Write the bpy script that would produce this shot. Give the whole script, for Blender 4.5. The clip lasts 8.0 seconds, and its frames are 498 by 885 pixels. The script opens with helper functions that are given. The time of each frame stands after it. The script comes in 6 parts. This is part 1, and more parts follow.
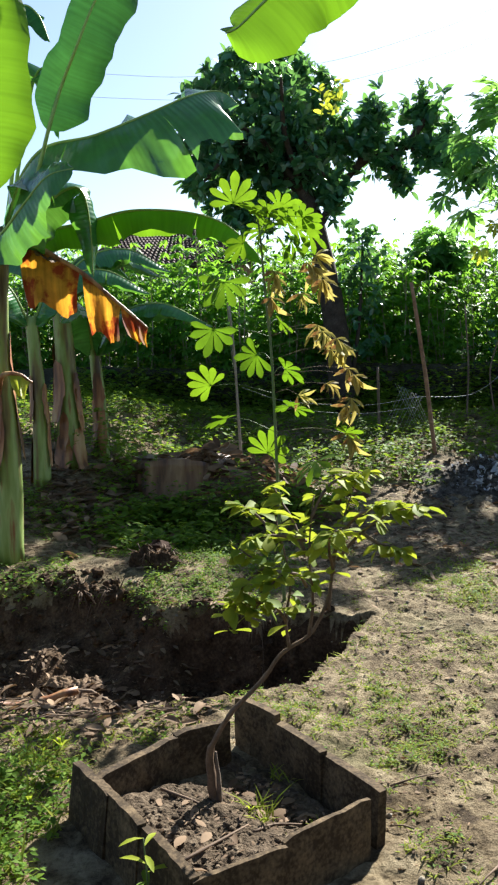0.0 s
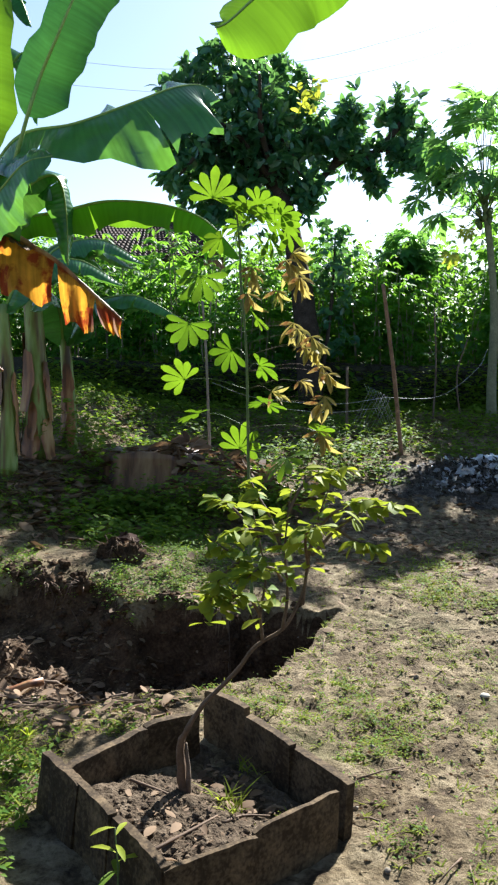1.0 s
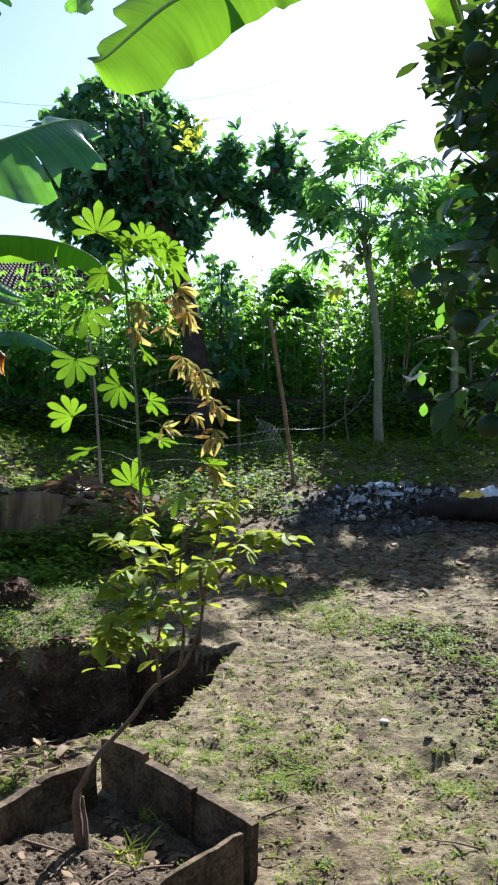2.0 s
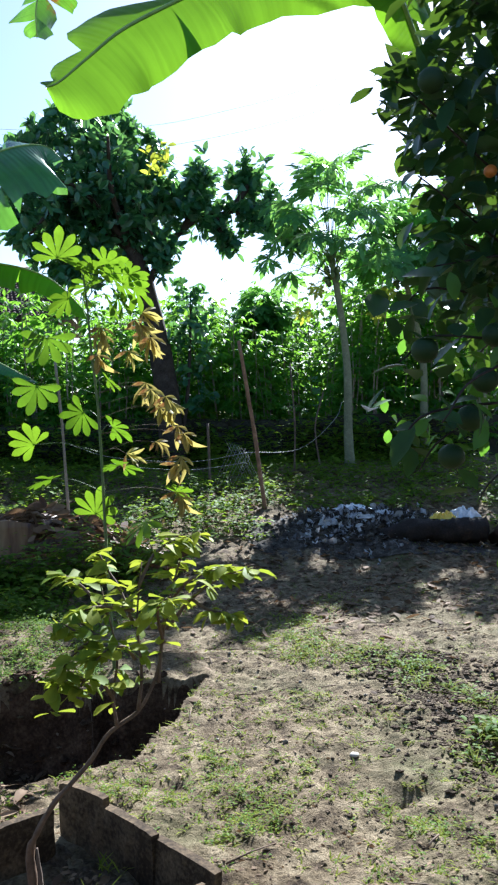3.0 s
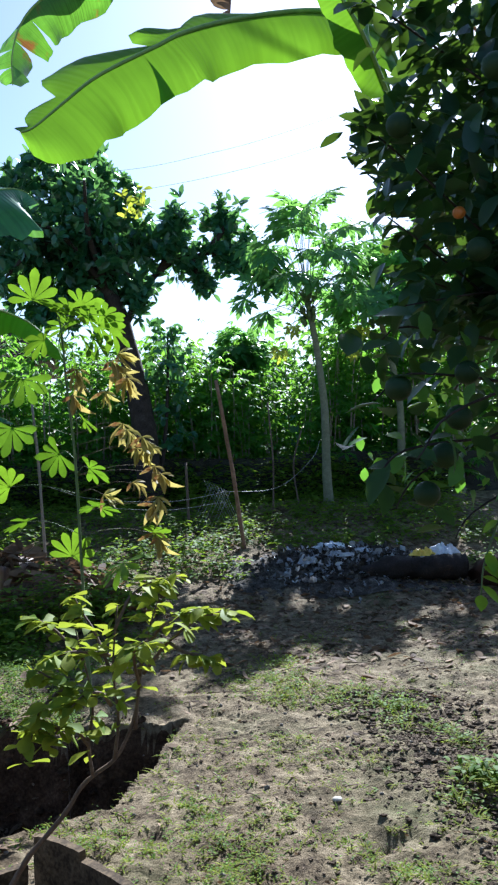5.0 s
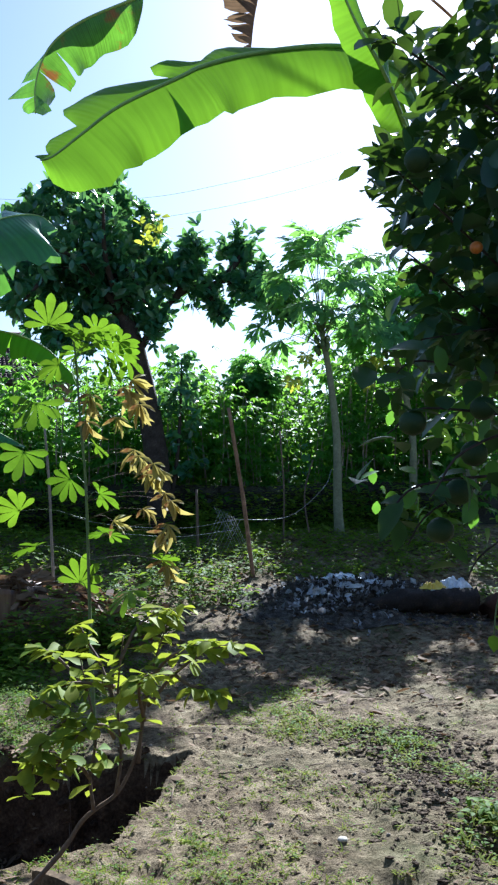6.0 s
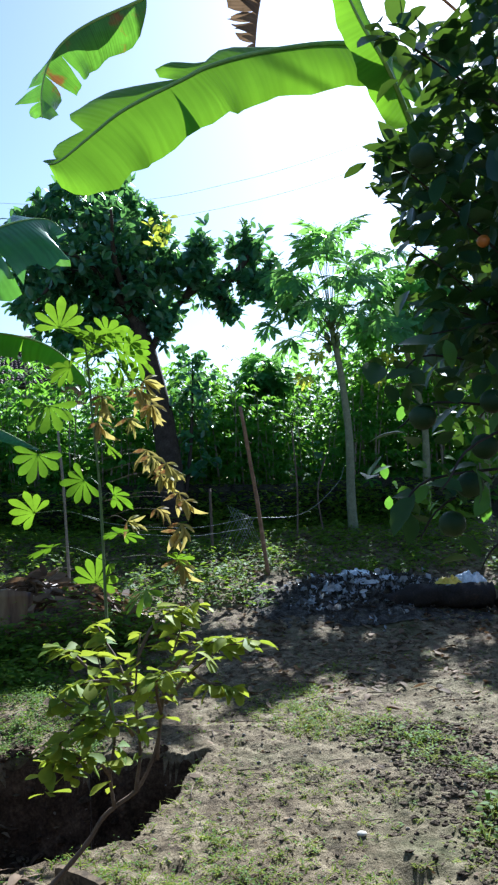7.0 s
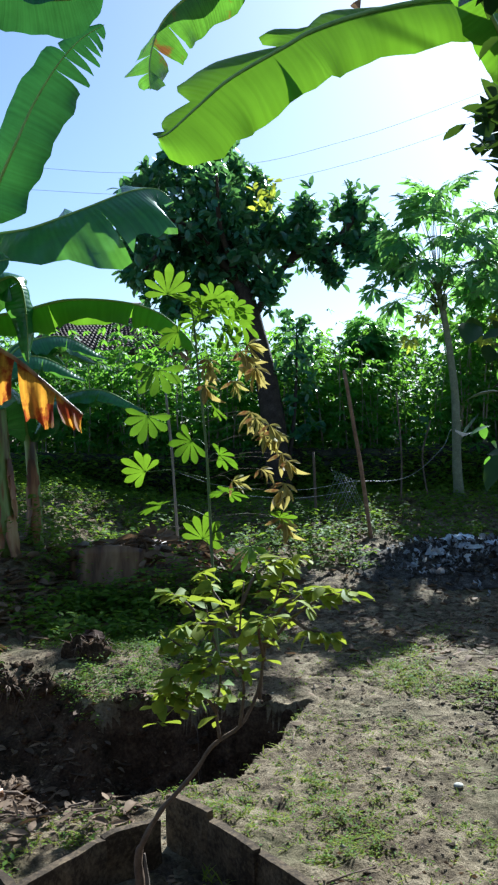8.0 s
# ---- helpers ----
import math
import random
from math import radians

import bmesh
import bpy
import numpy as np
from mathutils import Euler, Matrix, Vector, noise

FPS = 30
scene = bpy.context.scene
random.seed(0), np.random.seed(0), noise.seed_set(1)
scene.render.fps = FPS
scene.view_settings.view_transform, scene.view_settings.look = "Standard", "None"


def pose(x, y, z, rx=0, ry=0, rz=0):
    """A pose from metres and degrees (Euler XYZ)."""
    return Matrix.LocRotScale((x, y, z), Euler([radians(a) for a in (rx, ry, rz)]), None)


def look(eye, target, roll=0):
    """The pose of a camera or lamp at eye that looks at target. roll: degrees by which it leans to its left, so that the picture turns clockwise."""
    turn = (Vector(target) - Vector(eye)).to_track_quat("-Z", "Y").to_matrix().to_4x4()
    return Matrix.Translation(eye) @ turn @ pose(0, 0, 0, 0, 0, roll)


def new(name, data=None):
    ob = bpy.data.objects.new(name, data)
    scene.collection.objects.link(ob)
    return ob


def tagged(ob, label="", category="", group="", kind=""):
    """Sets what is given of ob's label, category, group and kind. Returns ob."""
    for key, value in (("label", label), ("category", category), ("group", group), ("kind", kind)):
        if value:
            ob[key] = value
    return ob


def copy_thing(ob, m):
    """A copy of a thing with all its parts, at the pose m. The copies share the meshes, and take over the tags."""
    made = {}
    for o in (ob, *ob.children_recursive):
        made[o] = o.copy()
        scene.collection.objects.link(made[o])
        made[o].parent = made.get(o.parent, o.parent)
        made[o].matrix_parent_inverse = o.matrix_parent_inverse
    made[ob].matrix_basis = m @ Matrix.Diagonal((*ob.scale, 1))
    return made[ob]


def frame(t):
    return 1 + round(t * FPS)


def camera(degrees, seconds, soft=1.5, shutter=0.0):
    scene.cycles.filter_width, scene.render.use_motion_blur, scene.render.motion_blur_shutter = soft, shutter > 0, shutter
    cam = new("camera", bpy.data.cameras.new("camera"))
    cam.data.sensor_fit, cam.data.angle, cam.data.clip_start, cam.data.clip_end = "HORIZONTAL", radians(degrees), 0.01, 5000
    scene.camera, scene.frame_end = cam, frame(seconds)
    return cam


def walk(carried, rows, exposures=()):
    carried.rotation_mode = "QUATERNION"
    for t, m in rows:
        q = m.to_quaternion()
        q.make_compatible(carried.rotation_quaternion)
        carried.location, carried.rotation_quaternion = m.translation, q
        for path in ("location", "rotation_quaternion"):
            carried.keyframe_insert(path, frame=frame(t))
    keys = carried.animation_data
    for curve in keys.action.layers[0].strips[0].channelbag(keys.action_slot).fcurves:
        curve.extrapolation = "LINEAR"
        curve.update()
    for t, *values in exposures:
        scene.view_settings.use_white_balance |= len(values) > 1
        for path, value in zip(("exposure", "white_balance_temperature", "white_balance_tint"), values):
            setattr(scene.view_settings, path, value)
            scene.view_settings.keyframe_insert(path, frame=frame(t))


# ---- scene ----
cam = camera(34.03, 8.0, 2.3)
PATH = [
    (0, (0.083, 0.110, 1.506), (0.036, 2.101, 1.326), -1.1),
    (0.5, (0.050, 0.090, 1.511), (0.115, 2.083, 1.347), 0.8),
    (1, (0.033, 0.093, 1.501), (0.074, 2.083, 1.312), 0.8),
    (1.5, (0.039, 0.112, 1.496), (0.228, 2.099, 1.374), 0.2),
    (1.7, (0.039, 0.116, 1.497), (0.297, 2.096, 1.396), 0.3),
    (2.8, (0.093, 0.175, 1.509), (0.444, 2.141, 1.392), -1.5),
    (3, (0.105, 0.190, 1.527), (0.470, 2.156, 1.472), -1.2),
    (3.5, (0.132, 0.210, 1.528), (0.534, 2.169, 1.576), -2.7),
    (4, (0.141, 0.216, 1.529), (0.687, 2.140, 1.556), -4.6),
    (4.5, (0.117, 0.205, 1.533), (0.598, 2.146, 1.571), -0.7),
    (5, (0.116, 0.196, 1.529), (0.534, 2.151, 1.568), -1.9),
    (6.3, (0.120, 0.219, 1.543), (0.508, 2.178, 1.658), -0.4),
    (6.5, (0.115, 0.207, 1.540), (0.501, 2.167, 1.642), -1.0),
    (7, (0.119, 0.198, 1.538), (0.480, 2.162, 1.641), -1.7),
    (7.5, (0.115, 0.166, 1.536), (0.388, 2.146, 1.619), -1.3),
    (8, (0.118, 0.081, 1.514), (0.222, 2.078, 1.538), -1.3),
]
walk(cam, [(t, look(eye, target, roll)) for t, eye, target, roll in PATH],
     [(0, 1.9, 6000, 9), (1.5, 1.9, 5650, 11), (3.0, 1.94, 5300, 12), (3.5, 1.7, 5150, 12), (4.0, 1.72, 5150, 12), (4.5, 1.82, 5150, 12), (5.0, 1.7, 5150, 12), (7.0, 1.7, 5100, 9), (8.0, 1.5, 5150, 6)])

# ---- light ----
SUN_AZ, SUN_EL = 28.0, 37.0   # degrees clockwise from +Y, degrees above the horizon
world = bpy.data.worlds.new("sky")
scene.world = world
world.use_nodes = True
wn = world.node_tree
sky = wn.nodes.new("ShaderNodeTexSky")
sky.sky_type, sky.sun_disc = "NISHITA", False
sky.sun_elevation, sky.sun_rotation = radians(SUN_EL), radians(SUN_AZ)
sky.air_density, sky.dust_density, sky.ozone_density = 1.0, 0.76, 0.0
wn.links.new(sky.outputs[0], wn.nodes["Background"].inputs[0])
wn.nodes["Background"].inputs[1].default_value = 0.052
sun_data = bpy.data.lights.new("sun", "SUN")
sun_data.energy, sun_data.angle, sun_data.color = 5.0, radians(0.55), (1.0, 0.93, 0.8)
sun = new("sun", sun_data)
TO_SUN = Vector((math.sin(radians(SUN_AZ)) * math.cos(radians(SUN_EL)), math.cos(radians(SUN_AZ)) * math.cos(radians(SUN_EL)), math.sin(radians(SUN_EL))))
sun.matrix_world = look(TO_SUN * 40, (0, 0, 0))


# ---- materials ----
def nodes_of(name):
    m = bpy.data.materials.new(name)
    m.use_nodes = True
    return m, m.node_tree.nodes, m.node_tree.links


def ramp(nodes, stops):
    r = nodes.new("ShaderNodeValToRGB")
    while len(r.color_ramp.elements) < len(stops):
        r.color_ramp.elements.new(0.5)
    for e, (p, c) in zip(r.color_ramp.elements, stops):
        e.position, e.color = p, (*c, 1)
    return r


def noise_tex(nodes, links, scale, detail=6.0, coord="Object", rough=0.6):
    co = nodes.new("ShaderNodeTexCoord")
    n = nodes.new("ShaderNodeTexNoise")
    n.inputs["Scale"].default_value, n.inputs["Detail"].default_value, n.inputs["Roughness"].default_value = scale, detail, rough
    links.new(co.outputs[coord], n.inputs["Vector"])
    return n


def mix_rgb(nodes, links, fac, a, b, mode="MIX"):
    m = nodes.new("ShaderNodeMix")
    m.data_type, m.blend_type = "RGBA", mode
    for sock, v in ((m.inputs[0], fac), (m.inputs[6], a), (m.inputs[7], b)):
        if isinstance(v, (int, float)):
            sock.default_value = v
        elif isinstance(v, tuple):
            sock.default_value = (*v, 1)
        else:
            links.new(v, sock)
    return m.outputs[2]


def bump_on(nodes, links, bsdf, height, strength, distance):
    b = nodes.new("ShaderNodeBump")
    b.inputs["Strength"].default_value, b.inputs["Distance"].default_value = strength, distance
    links.new(height, b.inputs["Height"])
    links.new(b.outputs[0], bsdf.inputs["Normal"])


def rough_surface(name, stops, scale=6.0, fine=60.0, rough=0.9, bump=0.5, dist=0.01, spec=0.3, per_object=0.0):
    """Two noises, coarse and fine, through one ramp, with a fine relief."""
    m, nodes, links = nodes_of(name)
    b = nodes["Principled BSDF"]
    n1, n2 = noise_tex(nodes, links, scale), noise_tex(nodes, links, fine, 4.0)
    mixv = nodes.new("ShaderNodeMath")
    mixv.operation = "MULTIPLY_ADD"
    mixv.inputs[1].default_value = 0.45
    links.new(n2.outputs[0], mixv.inputs[0])
    sub = nodes.new("ShaderNodeMath")
    sub.operation = "MULTIPLY"
    sub.inputs[1].default_value = 0.55
    links.new(n1.outputs[0], sub.inputs[0])
    links.new(sub.outputs[0], mixv.inputs[2])
    value = mixv.outputs[0]
    if per_object:
        info = nodes.new("ShaderNodeObjectInfo")
        add = nodes.new("ShaderNodeMath")
        add.operation = "MULTIPLY_ADD"
        add.inputs[1].default_value = per_object
        links.new(info.outputs["Random"], add.inputs[0])
        links.new(value, add.inputs[2])
        value = add.outputs[0]
    r = ramp(nodes, stops)
    links.new(value, r.inputs[0])
    links.new(r.outputs[0], b.inputs["Base Color"])
    b.inputs["Roughness"].default_value = rough
    b.inputs["Specular IOR Level"].default_value = spec
    bump_on(nodes, links, b, mixv.outputs[0], bump, dist)
    return m


def leaf_surface(name, dark, light, through_col, fac=0.45, rough=0.4, spot=None, spot_at=0.62, veins=0.0, per_object=False, spec=0.45, even=0.0):
    """A thin leaf: glossy skin over light that comes through, its colour varied leaf by leaf and by blotches."""
    m, nodes, links = nodes_of(name)
    b = nodes["Principled BSDF"]
    if per_object:
        rnd = nodes.new("ShaderNodeObjectInfo").outputs["Random"]
    else:
        rnd = nodes.new("ShaderNodeNewGeometry").outputs["Random Per Island"]
    n = noise_tex(nodes, links, 9.0, 4.0)
    base = mix_rgb(nodes, links, rnd, dark, light)
    lo, hi = 0.75 + 0.2 * even, 1.2 - 0.16 * even
    blot = ramp(nodes, [(0.3, (lo, lo, lo)), (0.7, (hi, hi, hi))])
    links.new(n.outputs[0], blot.inputs[0])
    base = mix_rgb(nodes, links, 1.0, base, blot.outputs[0], "MULTIPLY")
    trans = mix_rgb(nodes, links, 1.0, through_col, blot.outputs[0], "MULTIPLY")
    trans = mix_rgb(nodes, links, 0.35, trans, base)
    if spot:
        n2 = noise_tex(nodes, links, 5.0, 8.0)
        sr = ramp(nodes, [(spot_at - 0.04, (0, 0, 0)), (spot_at + 0.04, (1, 1, 1))])
        links.new(n2.outputs[0], sr.inputs[0])
        base = mix_rgb(nodes, links, sr.outputs[0], base, spot)
        trans = mix_rgb(nodes, links, sr.outputs[0], trans, spot)
    if veins:
        uv = nodes.new("ShaderNodeUVMap")
        w = nodes.new("ShaderNodeTexWave")
        w.wave_type, w.bands_direction = "BANDS", "X"
        w.inputs["Scale"].default_value, w.inputs["Distortion"].default_value, w.inputs["Detail"].default_value = veins, 1.5, 2.0
        links.new(uv.outputs[0], w.inputs["Vector"])
        n3 = nodes.new("ShaderNodeTexNoise")
        sc = nodes.new("ShaderNodeMapping")
        sc.inputs["Scale"].default_value = (38, 1.5, 1)
        links.new(uv.outputs[0], sc.inputs["Vector"])
        links.new(sc.outputs[0], n3.inputs["Vector"])
        n3.inputs["Scale"].default_value = 1.0
        low = 0.72 + 0.16 * even
        vr = ramp(nodes, [(0.35, (low, low, low)), (0.65, (1.12 - 0.06 * even,) * 3)])
        links.new(n3.outputs[0], vr.inputs[0])
        base = mix_rgb(nodes, links, 1.0, base, vr.outputs[0], "MULTIPLY")
        trans = mix_rgb(nodes, links, 1.0, trans, vr.outputs[0], "MULTIPLY")
        bump_on(nodes, links, b, w.outputs[0], 0.25, 0.006)
    links.new(base, b.inputs["Base Color"])
    b.inputs["Roughness"].default_value = rough
    b.inputs["Specular IOR Level"].default_value = spec
    t = nodes.new("ShaderNodeBsdfTranslucent")
    links.new(trans, t.inputs["Color"])
    mx = nodes.new("ShaderNodeMixShader")
    mx.inputs[0].default_value = fac
    links.new(b.outputs[0], mx.inputs[1])
    links.new(t.outputs[0], mx.inputs[2])
    links.new(mx.outputs[0], nodes["Material Output"].inputs["Surface"])
    return m


def dirt_surface():
    m, nodes, links = nodes_of("bare_earth")
    b = nodes["Principled BSDF"]
    big, mid, fine = noise_tex(nodes, links, 0.9, 5.0), noise_tex(nodes, links, 9.0, 9.0, rough=0.68), noise_tex(nodes, links, 55.0, 6.0, rough=0.7)
    soil = ramp(nodes, [(0.36, (0.05, 0.035, 0.021)), (0.44, (0.126, 0.096, 0.057)), (0.52, (0.203, 0.161, 0.1)), (0.66, (0.295, 0.243, 0.16))])
    links.new(mid.outputs[0], soil.inputs[0])
    grit = ramp(nodes, [(0.34, (0.5, 0.48, 0.45)), (0.48, (0.97, 0.97, 0.97)), (0.68, (1.2, 1.18, 1.16))])
    links.new(fine.outputs[0], grit.inputs[0])
    col = mix_rgb(nodes, links, 1.0, soil.outputs[0], grit.outputs[0], "MULTIPLY")
    damp = noise_tex(nodes, links, 2.3, 6.0)
    wet = ramp(nodes, [(0.34, (0.62, 0.57, 0.52)), (0.46, (0.85, 0.82, 0.8)), (0.56, (1.06, 1.05, 1.02))])
    links.new(damp.outputs[0], wet.inputs[0])
    col = mix_rgb(nodes, links, 1.0, col, wet.outputs[0], "MULTIPLY")
    moss = ramp(nodes, [(0.5, (0, 0, 0)), (0.68, (0.5, 0.5, 0.5))])
    links.new(big.outputs[0], moss.inputs[0])
    col = mix_rgb(nodes, links, moss.outputs[0], col, (0.075, 0.09, 0.03))
    links.new(col, b.inputs["Base Color"])
    b.inputs["Roughness"].default_value, b.inputs["Specular IOR Level"].default_value = 0.95, 0.15
    add = nodes.new("ShaderNodeMath")
    links.new(mid.outputs[0], add.inputs[0])
    links.new(fine.outputs[0], add.inputs[1])
    bump_on(nodes, links, b, add.outputs[0], 1.0, 0.022)
    return m


def streaked(name, stops):
    """Fibrous bark whose stains run along the stem."""
    m, nodes, links = nodes_of(name)
    b = nodes["Principled BSDF"]
    co, mp, n1 = nodes.new("ShaderNodeTexCoord"), nodes.new("ShaderNodeMapping"), nodes.new("ShaderNodeTexNoise")
    mp.inputs["Scale"].default_value = (9, 9, 1.1)
    n1.inputs["Scale"].default_value, n1.inputs["Detail"].default_value = 1.3, 8.0
    links.new(co.outputs["Object"], mp.inputs["Vector"])
    links.new(mp.outputs[0], n1.inputs["Vector"])
    r = ramp(nodes, stops)
    links.new(n1.outputs[0], r.inputs[0])
    links.new(r.outputs[0], b.inputs["Base Color"])
    b.inputs["Roughness"].default_value = 0.5
    bump_on(nodes, links, b, n1.outputs[0], 0.5, 0.01)
    return m


EARTH = dirt_surface()
SOIL = rough_surface("dark_soil", [(0.3, (0.02, 0.014, 0.009)), (0.5, (0.082, 0.06, 0.04)), (0.72, (0.2, 0.155, 0.11))], 22, 90, 0.95, 1.0, 0.03, 0.1)
DUG_SHADED = rough_surface("dug_earth_with_shade", [(0.34, (0.014, 0.009, 0.006)), (0.5, (0.06, 0.038, 0.023)), (0.68, (0.15, 0.1, 0.06))], 9, 60, 0.95, 0.9, 0.03, 0.1)
CONCRETE = rough_surface("worn_concrete", [(0.3, (0.012, 0.008, 0.005)), (0.5, (0.04, 0.027, 0.015)), (0.72, (0.17, 0.12, 0.068))], 9, 70, 0.92, 0.7, 0.008, 0.2, 0.08)
BARK = rough_surface("bark", [(0.3, (0.05, 0.037, 0.028)), (0.55, (0.14, 0.105, 0.08)), (0.75, (0.25, 0.2, 0.155))], 10, 55, 0.9, 0.8, 0.015, 0.2)
DARK_BARK = rough_surface("dark_bark", [(0.3, (0.015, 0.012, 0.01)), (0.55, (0.05, 0.04, 0.032)), (0.75, (0.1, 0.085, 0.07))], 10, 55, 0.9, 0.8, 0.015, 0.2)
PALE_BARK = rough_surface("pale_bark", [(0.3, (0.16, 0.13, 0.1)), (0.55, (0.3, 0.26, 0.21)), (0.75, (0.42, 0.38, 0.32))], 12, 60, 0.85, 0.6, 0.008, 0.25)
PAPAYA_BARK = rough_surface("papaya_bark", [(0.3, (0.09, 0.1, 0.06)), (0.55, (0.2, 0.21, 0.13)), (0.75, (0.32, 0.33, 0.22))], 12, 60, 0.85, 0.6, 0.008, 0.25)
TWIG = rough_surface("twig_bark", [(0.3, (0.06, 0.038, 0.025)), (0.6, (0.15, 0.1, 0.065)), (0.8, (0.26, 0.19, 0.13))], 18, 90, 0.8, 0.5, 0.004, 0.3)
POST = rough_surface("red_brown_post", [(0.3, (0.1, 0.055, 0.032)), (0.55, (0.25, 0.145, 0.085)), (0.75, (0.4, 0.25, 0.15))], 12, 70, 0.85, 0.6, 0.006, 0.25)
GREEN_STEM = rough_surface("green_stem", [(0.3, (0.05, 0.09, 0.03)), (0.6, (0.12, 0.17, 0.06)), (0.8, (0.22, 0.24, 0.11))], 10, 60, 0.6, 0.3, 0.003, 0.4)
PSEUDOSTEM = streaked("banana_stem", [(0.34, (0.05, 0.028, 0.01)), (0.43, (0.14, 0.12, 0.03)), (0.52, (0.17, 0.24, 0.05)), (0.62, (0.26, 0.34, 0.11)), (0.7, (0.2, 0.08, 0.025))])
DRY_SHEATH = streaked("dry_sheath", [(0.35, (0.07, 0.025, 0.01)), (0.48, (0.22, 0.085, 0.03)), (0.6, (0.34, 0.18, 0.07)), (0.72, (0.44, 0.3, 0.14))])
STUMP = streaked("weathered_stump", [(0.36, (0.05, 0.022, 0.012)), (0.46, (0.14, 0.07, 0.035)), (0.56, (0.2, 0.12, 0.06)), (0.7, (0.3, 0.2, 0.11))])
ASH = rough_surface("grey_ash", [(0.34, (0.014, 0.011, 0.009)), (0.5, (0.06, 0.052, 0.043)), (0.66, (0.2, 0.18, 0.15))], 11, 70, 0.95, 0.9, 0.02, 0.1)
BANANA = leaf_surface("banana_leaf_skin", (0.03, 0.13, 0.045), (0.045, 0.17, 0.05), (0.19, 0.44, 0.02), 0.34, 0.24, veins=9.0, even=0.5, spec=0.8)
BANANA_YOUNG = leaf_surface("young_banana_leaf_skin", (0.055, 0.15, 0.016), (0.075, 0.18, 0.02), (0.2, 0.39, 0.004), 0.5, 0.45, veins=9.0, even=1.0, spec=0.2)
BANANA_DEEP = leaf_surface("deep_green_banana_leaf", (0.03, 0.125, 0.04), (0.04, 0.15, 0.045), (0.08, 0.26, 0.03), 0.2, 0.55, veins=9.0, even=0.6, spec=0.15)
SCORCHED = leaf_surface("scorched_banana_leaf", (0.03, 0.11, 0.02), (0.05, 0.16, 0.03), (0.22, 0.48, 0.02), 0.4, 0.35, spot=(0.24, 0.1, 0.02), spot_at=0.6, veins=9.0)
BANANA_DRY = leaf_surface("dead_banana_leaf", (0.34, 0.13, 0.02), (0.5, 0.24, 0.035), (0.95, 0.45, 0.03), 0.55, 0.7, spot=(0.3, 0.05, 0.014), spot_at=0.53, veins=9.0, spec=0.2)
BANANA_SPENT = leaf_surface("spent_banana_leaf", (0.11, 0.075, 0.05), (0.2, 0.14, 0.09), (0.25, 0.15, 0.07), 0.3, 0.75, veins=9.0, spec=0.2)
RIB = rough_surface("banana_midrib", [(0.3, (0.14, 0.24, 0.05)), (0.7, (0.3, 0.42, 0.1))], 12, 60, 0.45, 0.2, 0.003, 0.4)
CASSAVA = leaf_surface("cassava_leaf", (0.05, 0.15, 0.012), (0.12, 0.21, 0.014), (0.165, 0.285, 0.005), 0.46, 0.5, spec=0.2, per_object=True)
CASSAVA_DRY = leaf_surface("withered_cassava_leaf", (0.22, 0.13, 0.05), (0.34, 0.34, 0.08), (0.6, 0.5, 0.13), 0.42, 0.65, spot=(0.2, 0.085, 0.03), spot_at=0.6, per_object=True, spec=0.2)
SHRUB = leaf_surface("shrub_leaf", (0.085, 0.17, 0.018), (0.33, 0.36, 0.035), (0.4, 0.46, 0.03), 0.42, 0.6, spec=0.1, per_object=True)
HEDGE = leaf_surface("hedge_leaf", (0.035, 0.135, 0.03), (0.095, 0.25, 0.04), (0.3, 0.56, 0.03), 0.53, 0.5, spec=0.22)
JACK = leaf_surface("jackfruit_leaf", (0.02, 0.095, 0.06), (0.055, 0.17, 0.085), (0.24, 0.48, 0.07), 0.36, 0.3, spec=0.7)
YELLOWED = leaf_surface("yellowed_leaf", (0.26, 0.33, 0.03), (0.4, 0.4, 0.04), (0.62, 0.68, 0.05), 0.5, 0.45)
PAPAYA = leaf_surface("papaya_leaf", (0.05, 0.17, 0.07), (0.1, 0.26, 0.09), (0.34, 0.62, 0.08), 0.5, 0.42, spec=0.4)
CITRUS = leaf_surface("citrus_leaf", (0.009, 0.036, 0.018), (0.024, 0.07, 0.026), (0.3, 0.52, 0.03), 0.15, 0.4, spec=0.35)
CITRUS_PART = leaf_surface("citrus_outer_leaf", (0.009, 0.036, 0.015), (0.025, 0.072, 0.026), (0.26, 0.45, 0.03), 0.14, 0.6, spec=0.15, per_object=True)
CITRUS_SPRIG_LIT = leaf_surface("sunlit_sprig_leaf", (0.07, 0.19, 0.02), (0.12, 0.26, 0.03), (0.4, 0.66, 0.03), 0.5, 0.45, per_object=True, spec=0.2)
CITRUS_LIT = leaf_surface("sunlit_citrus_leaf", (0.03, 0.1, 0.02), (0.07, 0.18, 0.03), (0.2, 0.42, 0.025), 0.4, 0.4, spec=0.3)
WEED = leaf_surface("weed_leaf", (0.04, 0.1, 0.014), (0.14, 0.22, 0.026), (0.38, 0.54, 0.03), 0.44, 0.6, spec=0.08)
GRASS = leaf_surface("grass_blade", (0.1, 0.15, 0.016), (0.27, 0.29, 0.05), (0.46, 0.56, 0.035), 0.46, 0.7, spec=0.04)
LITTER = leaf_surface("dead_leaf", (0.06, 0.035, 0.02), (0.27, 0.185, 0.115), (0.28, 0.16, 0.07), 0.2, 0.8, spec=0.2)
PEBBLE = rough_surface("pebble", [(0.3, (0.1, 0.085, 0.065)), (0.7, (0.3, 0.26, 0.21))], 20, 120, 0.8, 0.4, 0.004)
